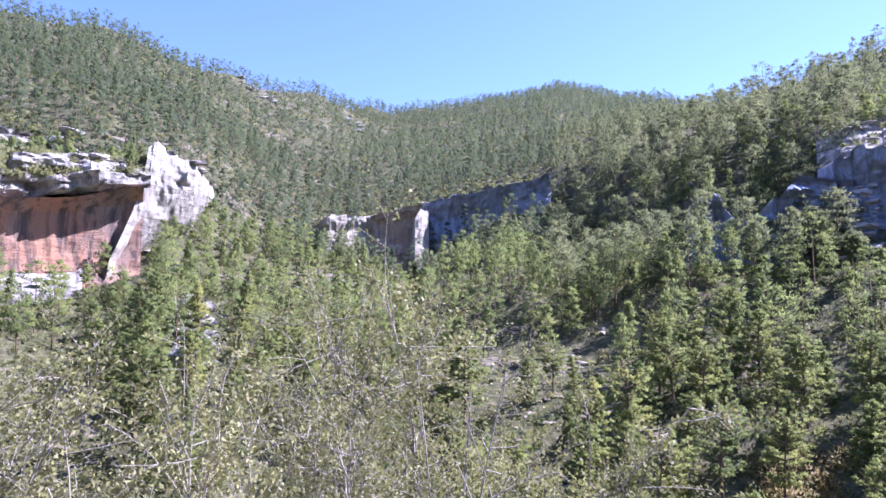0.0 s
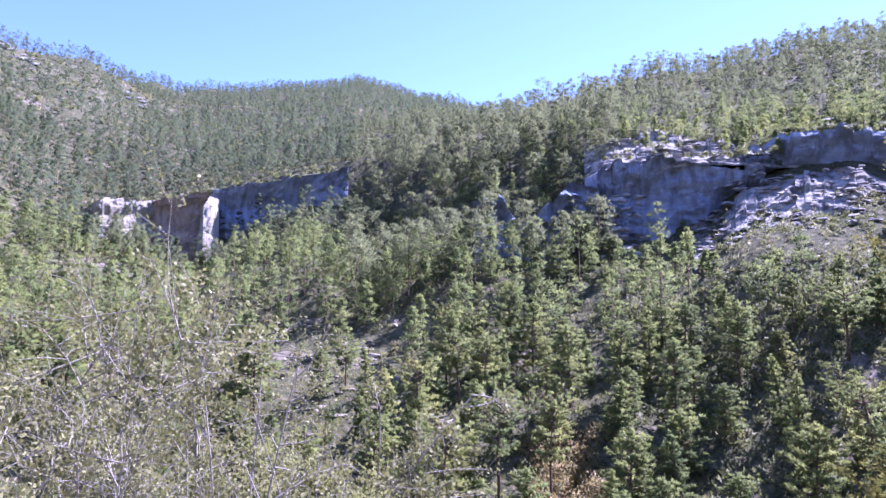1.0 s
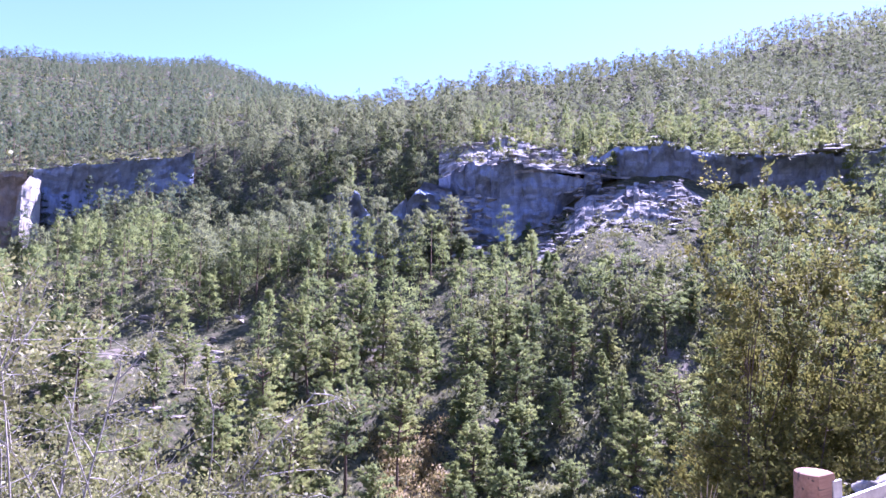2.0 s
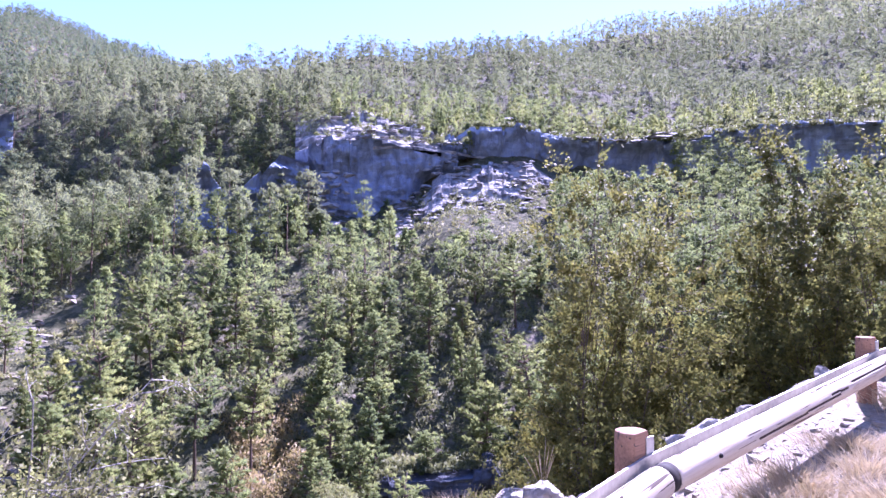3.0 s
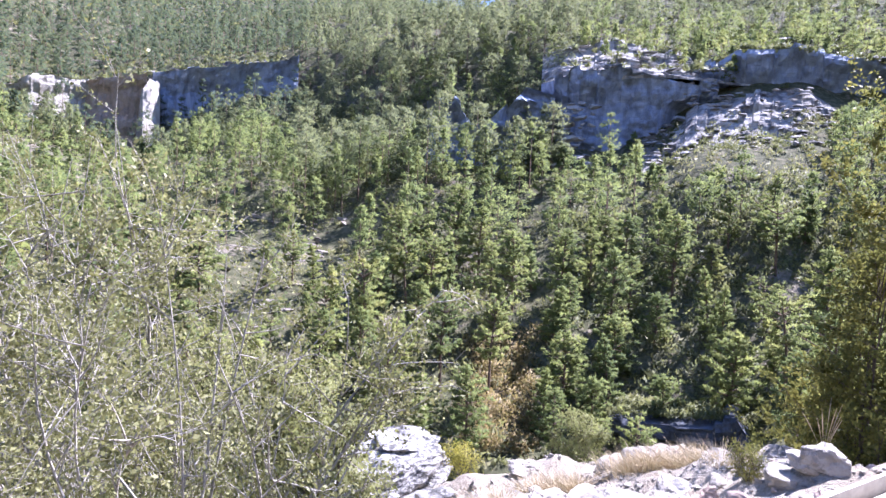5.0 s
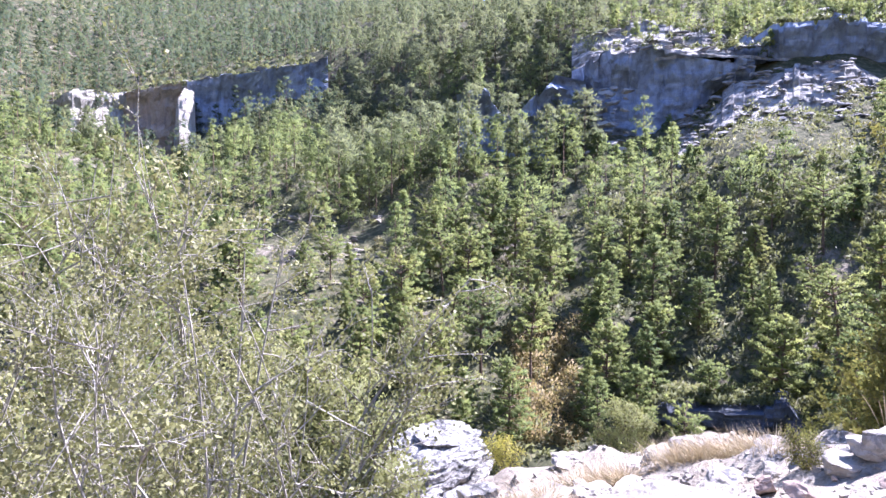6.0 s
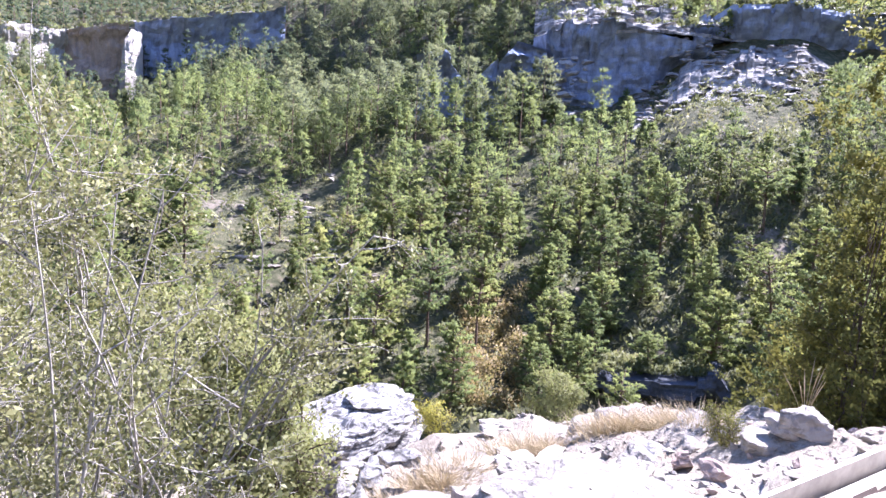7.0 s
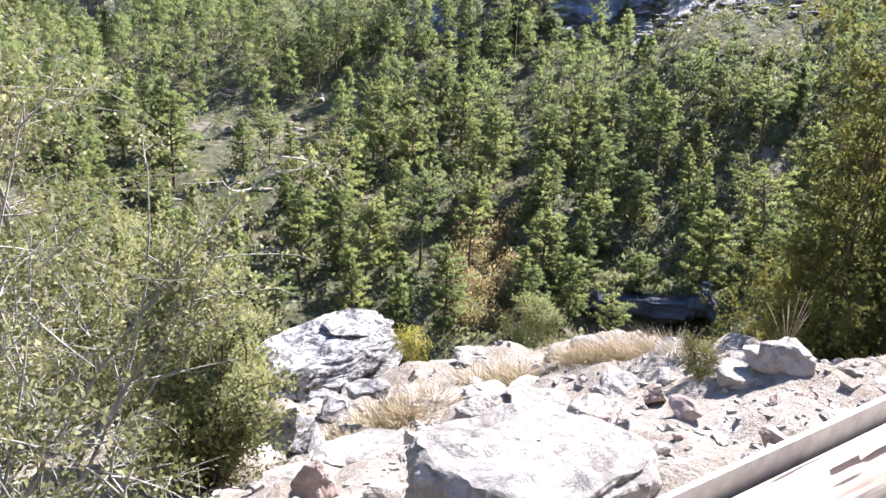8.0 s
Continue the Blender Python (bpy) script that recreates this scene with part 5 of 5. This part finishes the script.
def foot_at(az, d, drop=0.1):
    x, y, z = at_bearing(az, d)[0]
    return (x, y, z - drop)


T = "grey-green thorny shrub with bare grey twigs and tiny leaves"
shrub("thorn_shrub", T, "shrub", foot_at(-33, 4.6), (-0.2, 0, 0), 14, 2.5, (1.2, 1.0), 0.032, 15000, THORN, TWIG, 101, thick=0.014, soft_shade=0.1, group="thorn shrubs at the ledge")
shrub("thorn_shrub", T, "shrub", foot_at(-18, 4.5), (0, 0, 0), 15, 2.6, (1.2, 1.0), 0.032, 17000, THORN, TWIG, 102, thick=0.014, soft_shade=0.1, group="thorn shrubs at the ledge")
shrub("thorn_shrub", "tall thorny shrub with yellow-green leaves and grey stems", "shrub", foot_at(-5, 6.3), (-0.15, 0, 0), 16, 4.1, (0.75, 0.8), 0.044, 16000, THORN, TWIG, 103, soft_shade=0.1, group="thorn shrubs at the ledge")
TIPS = [(1.26, 3.13, 1.32), (0.96, 3.09, 1.09), (0.78, 3.0, 0.92), (0.66, 3.4, 1.32), (0.41, 3.54, 1.42), (0.14, 3.55, 1.55), (-0.18, 3.33, 1.5), (0.41, 2.98, 1.05),
        (0.04, 2.89, 1.09), (-0.33, 2.97, 1.21), (0.7, 2.86, 0.76), (0.26, 2.61, 0.82), (-0.23, 2.51, 0.94), (0.53, 2.62, 0.62), (-0.51, 3.16, 1.36), (0.2, 3.23, 1.25)]
shrub("thorn_shrub", "thorny shrub of long arching pale twigs with tiny leaves", "shrub", (-0.05, 3.0, ground_xy(-0.05, 3.0) - 0.1), (0, 0, 0), 16, 1.9, (0.5, 0.5), 0.023, 13000, THORN, TWIG, 108, 0.1, 0.08, 0.012, side=(0.08, 0.22), group="thorn shrubs at the ledge", soft_shade=0.1, tips=TIPS)
shrub("thorn_shrub", T, "shrub", foot_at(-9, 4.1), (0.1, 0, 0), 13, 1.9, (0.9, 0.7), 0.028, 10000, THORN, TWIG, 107, thick=0.012, group="thorn shrubs at the ledge", soft_shade=0.1)
shrub("juniper_bush", "dense green bush beside the grey boulder", "bush", foot_at(9.2, 6.1), (0, 0, 0), 18, 1.8, (0.42, 0.45), 0.04, 20000, JUNIPER, STEM, 105, side=(0.1, 0.22))
shrub("juniper_bush", "low dense green bush on the falling ledge", "bush", (1.02, 4.9, ground_xy(1.02, 4.9) - 0.1), (0, 0, 0), 18, 1.45, (0.42, 0.4), 0.032, 16000, JUNIPER, STEM, 109, side=(0.1, 0.22))
shrub("juniper_bush", "dense green bush below the ledge", "bush", foot_at(1, 8.2), (0, 0, 0), 14, 2.4, (1.1, 0.9), 0.045, 15000, JUNIPER, STEM, 106)

olive_1, olive_2, leafy = foot_at(56.6, 9.2), foot_at(73.0, 11.6), foot_at(84, 13.5)
shrub("olive_bush", "tall olive-green bush with glossy yellowing leaves beyond the rail", "bush", olive_1, (0.35, -0.28, 0), 52, 4.25 - olive_1[2], (1.25, 1.2), 0.055, 90000, BOX, STEM, 111, 0.05, 0.10, 0.014, side=(0.06, 0.14), dome=0.74, soft_shade=0.4)
shrub("olive_bush", "tall olive-green bush with upright shoots", "bush", olive_2, (-0.2, 0.0, 0), 46, 4.3 - olive_2[2], (1.25, 1.2), 0.064, 80000, BOX, STEM, 112, 0.05, 0.10, 0.014, side=(0.07, 0.17), dome=0.6, soft_shade=0.4)
shrub("leafy_bush", "yellow-green leafy bush beside the road", "bush", leafy, (0.0, 0.0, 0), 30, 4.5 - leafy[2], (1.7, 1.4), 0.075, 24000, YELLOW, STEM, 113, 0.1, 0.4, 0.016)
shrub("small_bush", "small bright yellow-green bush beside the boulder", "bush", foot_at(24.3, 9.7, 0.02), (0, 0, 0), 10, 0.6, (0.3, 0.25), 0.025, 2600, GOLDEN, STEM, 114, 0.1, 0.2, 0.006)


shrub("small_bush", "small dark-leaved thorny bush at the brink", "bush", (4.34, 3.97, ground_xy(4.34, 3.97) - 0.03), (0, 0, 0), 12, 0.36, (0.17, 0.15), 0.016, 2600, BOX, STEM, 115, 0.1, 0.1, 0.004)
shrub("small_bush", "low green bush behind the dry grass", "bush", (5.2, 7.5, ground_xy(5.2, 7.5) - 0.03), (0, 0, 0), 16, 0.75, (0.5, 0.4), 0.03, 6500, JUNIPER, STEM, 116, 0.1, 0.1, 0.006)


# ======== dry grass ========
GRASS = []


def grass_tuft(x, y, tall, wide, count, seed):
    """Blades of one dry tuft."""
    rng = np.random.default_rng(seed)
    a, rr = rng.uniform(0, 6.28, count), np.abs(rng.normal(size=count)) * wide * 0.35
    base = np.stack([rr * np.cos(a), rr * np.sin(a), 0 * a], 1)
    way = unit(np.stack([np.cos(a) * 0.5, np.sin(a) * 0.5, 0 * a + 1.0], 1) + rng.normal(size=(count, 3)) * 0.28)
    ln = tall * rng.uniform(0.5, 1.1, count)
    side = unit(np.cross(way, rng.normal(size=way.shape))) * 0.0030
    mid = base + way * (ln * 0.55)[:, None]
    tip = base + way * ln[:, None] + np.stack([np.cos(a), np.sin(a), 0 * a - 0.6], 1) * (ln * 0.22)[:, None]
    v = np.stack([base - side, base + side, mid + side * 0.8, mid - side * 0.8, tip], 1).reshape(-1, 3)
    k = np.arange(count)[:, None] * 5
    f = np.concatenate([k + [[0, 1, 2]], k + [[0, 2, 3]], k + [[3, 2, 4]]])
    GRASS.append((v + (x, y, ground_xy(x, y) - 0.03), f))


for n, (a, d, h, w) in enumerate([(32.8, 7.05, 0.34, 0.5), (31.2, 7.1, 0.3, 0.45), (34.6, 7.0, 0.3, 0.4), (38.6, 7.1, 0.26, 0.45), (40.2, 7.0, 0.28, 0.4), (44, 6.98, 0.34, 0.5), (45.6, 6.9, 0.3, 0.5), (42.6, 7.05, 0.3, 0.45), (25.7, 5.87, 0.26, 0.45), (23.6, 5.8, 0.22, 0.4), (27.6, 6.1, 0.24, 0.4),
                                  (22, 5.2, 0.2, 0.3), (73, 4.4, 0.28, 0.5), (78, 5.0, 0.28, 0.5), (70, 3.9, 0.22, 0.4), (82, 6.0, 0.3, 0.5), (66, 4.0, 0.2, 0.4), (76.7, 5.6, 0.26, 0.6), (72, 5.2, 0.24, 0.55), (79.7, 6.2, 0.24, 0.6), (81, 7.6, 0.28, 0.7), (79, 7.8, 0.3, 0.6), (75.6, 6.2, 0.22, 0.5), (73.2, 5.0, 0.2, 0.5), (69.9, 4.8, 0.2, 0.45)]):
    x, y = d * math.sin(radians(a)), d * math.cos(radians(a))
    grass_tuft(x, y, h, w, 620, 200 + n)
start = np.cumsum([0] + [len(v) for v, f in GRASS])
tagged(new("dry_grass", mesh_np("dry_grass", np.concatenate([v for v, f in GRASS]), np.concatenate([f + k for (v, f), k in zip(GRASS, start)]), STRAW)), "dry straw-coloured grass tufts among the stones and along the verge", "grass", kind="stuff")


def seed_stalks(x, y, seed):
    rng = np.random.default_rng(seed)
    ob = thing("grass_stalks", "tall pale grass stalks with seed heads by the stones", "grass", at=(x, y, ground_xy(x, y) - 0.02))
    for _ in range(16):
        rods = Tubes(4)
        a = rng.uniform(0, 6.28)
        ln = rng.uniform(0.22, 0.55)
        t = np.linspace(0, 1, 6)
        o = np.array([math.cos(a), math.sin(a), 0]) * rng.uniform(0.1, 0.45) * ln
        pts = np.outer(t ** 1.7, o) + np.outer(t, (0, 0, ln))
        fat = np.array([0.0009, 0.0008, 0.0008, 0.0007, 0.0006, 0.0004])
        if ln > 0.4:
            fat = np.array([0.001, 0.0009, 0.0008, 0.002, 0.0042, 0.0012])
        rods.add(pts, fat)
        part("stalk", rods.mesh("stalk", STRAW), ob)


seed_stalks(4.72, 3.62, 31)

# ======== gravel ========
def build_gravel():
    rng = np.random.default_rng(91)
    n = 4200
    az = rng.uniform(5, 86, n)
    d = 1.3 + rng.random(n) ** 0.8 * 7.5
    keep = d < along(LEDGE, az)
    az, d = az[keep], d[keep]
    c = at_bearing(az, d)
    s = np.minimum(0.007 + rng.exponential(0.011, len(c)), 0.07)
    keep = c[:, 1] > 0.75
    c, s = c[keep], s[keep]
    cube = np.array([(x, y, z) for x in (-1, 1) for y in (-1, 1) for z in (-1, 1)], float)
    v = c[:, None] + s[:, None, None] * (cube[None] * rng.uniform(0.35, 1.0, (len(c), 1, 3)) * (1, 1, 0.6) + rng.normal(size=(len(c), 8, 3)) * 0.22)
    one = np.array([(0, 1, 3, 2), (4, 6, 7, 5), (0, 4, 5, 1), (2, 3, 7, 6), (0, 2, 6, 4), (1, 5, 7, 3)])
    f = (np.arange(len(c))[:, None, None] * 8 + one[None]).reshape(-1, 4)
    tagged(new("gravel", mesh_np("gravel", v.reshape(-1, 3), f, ROCK_WHITE)), "loose pale limestone gravel on ledge and verge", "gravel", kind="stuff")


build_gravel()

# ======== broken bedrock and loose stones on the ledge ========
for n, (a, d, w, h) in enumerate([(20, 3.9, 0.7, 0.35), (24, 4.6, 0.9, 0.4), (30, 4.2, 0.6, 0.35), (33, 5.4, 1.1, 0.45), (39, 5.0, 0.8, 0.35), (27, 6.2, 1.0, 0.5), (35, 6.6, 0.8, 0.4),
                                  (42, 6.0, 0.9, 0.5), (30, 8.3, 1.1, 0.5), (38, 8.0, 1.0, 0.6), (46, 6.9, 0.8, 0.5), (50, 5.6, 0.6, 0.35), (60, 5.6, 0.7, 0.5), (64, 6.2, 0.8, 0.55), (68, 7.0, 0.9, 0.6), (72, 8.2, 0.8, 0.6), (15, 5.6, 0.9, 0.4), (12, 6.8, 0.9, 0.45)]):
    x, y = d * math.sin(radians(a)), d * math.cos(radians(a))
    place_stone("rock", "half-buried broken limestone bedrock on the ledge", "rock", (w * 0.85, w * 0.65, h * 0.42), x, y, -0.02, 400 + n, [ROCK_NEAR, ROCK_WHITE, ROCK_NEAR][n % 3], 0.08, 37 * n, 4, 0, "broken bedrock on the ledge")

for n, (a, d, w, h) in enumerate([(62.4, 6.5, 0.42, 0.50), (63.8, 6.7, 0.36, 0.46), (66, 7.0, 0.5, 0.50), (67.6, 7.2, 0.4, 0.50), (69.2, 7.4, 0.55, 0.66), (71, 7.8, 0.45, 0.60), (72.3, 8.2, 0.5, 0.70), (73.6, 8.5, 0.4, 0.66)]):
    x, y = d * math.sin(radians(a)), d * math.cos(radians(a))
    place_stone("rock", "pale broken rock along the brink behind the rail", "rock", (w * 1.15, w * 0.8, h * 0.62), x, y, 0.1, 460 + n, ROCK_WHITE, 0.1, 53 * n, 4, 0, "pale rocks behind the rail")

rng = np.random.default_rng(55)
SHAPES = [stone_mesh((1.0, rng.uniform(0.6, 0.95), rng.uniform(0.4, 0.75)), 300 + k, [ROCK_WHITE, ROCK_NEAR, ROCK_NEAR, ROCK_PINK][k % 4], 0.03, 3) for k in range(8)]
for n in range(299):
    a, d = rng.uniform(8, 80), 0
    edge = float(along(LEDGE, a))
    d = rng.uniform(2.4 if a < 50 else 3.6, edge + 0.2)
    x, y = d * math.sin(radians(a)), d * math.cos(radians(a))
    if y < 2.15 + 0.02 * x or math.hypot(x - 3.1, y - 10.2) < 1.0:
        continue
    s = min(0.05 + rng.exponential(0.06), 0.3)
    ob = new("stone", SHAPES[rng.integers(0, 8)])
    ob.location, ob.scale = (x, y, ground_xy(x, y) + 0.12 * s), (s, s, s)
    ob.rotation_euler = (rng.normal() * 0.25, rng.normal() * 0.25, rng.uniform(0, 6.28))
    tagged(ob, "broken pale limestone lying on the ledge", "stone", "loose stones on the ledge")
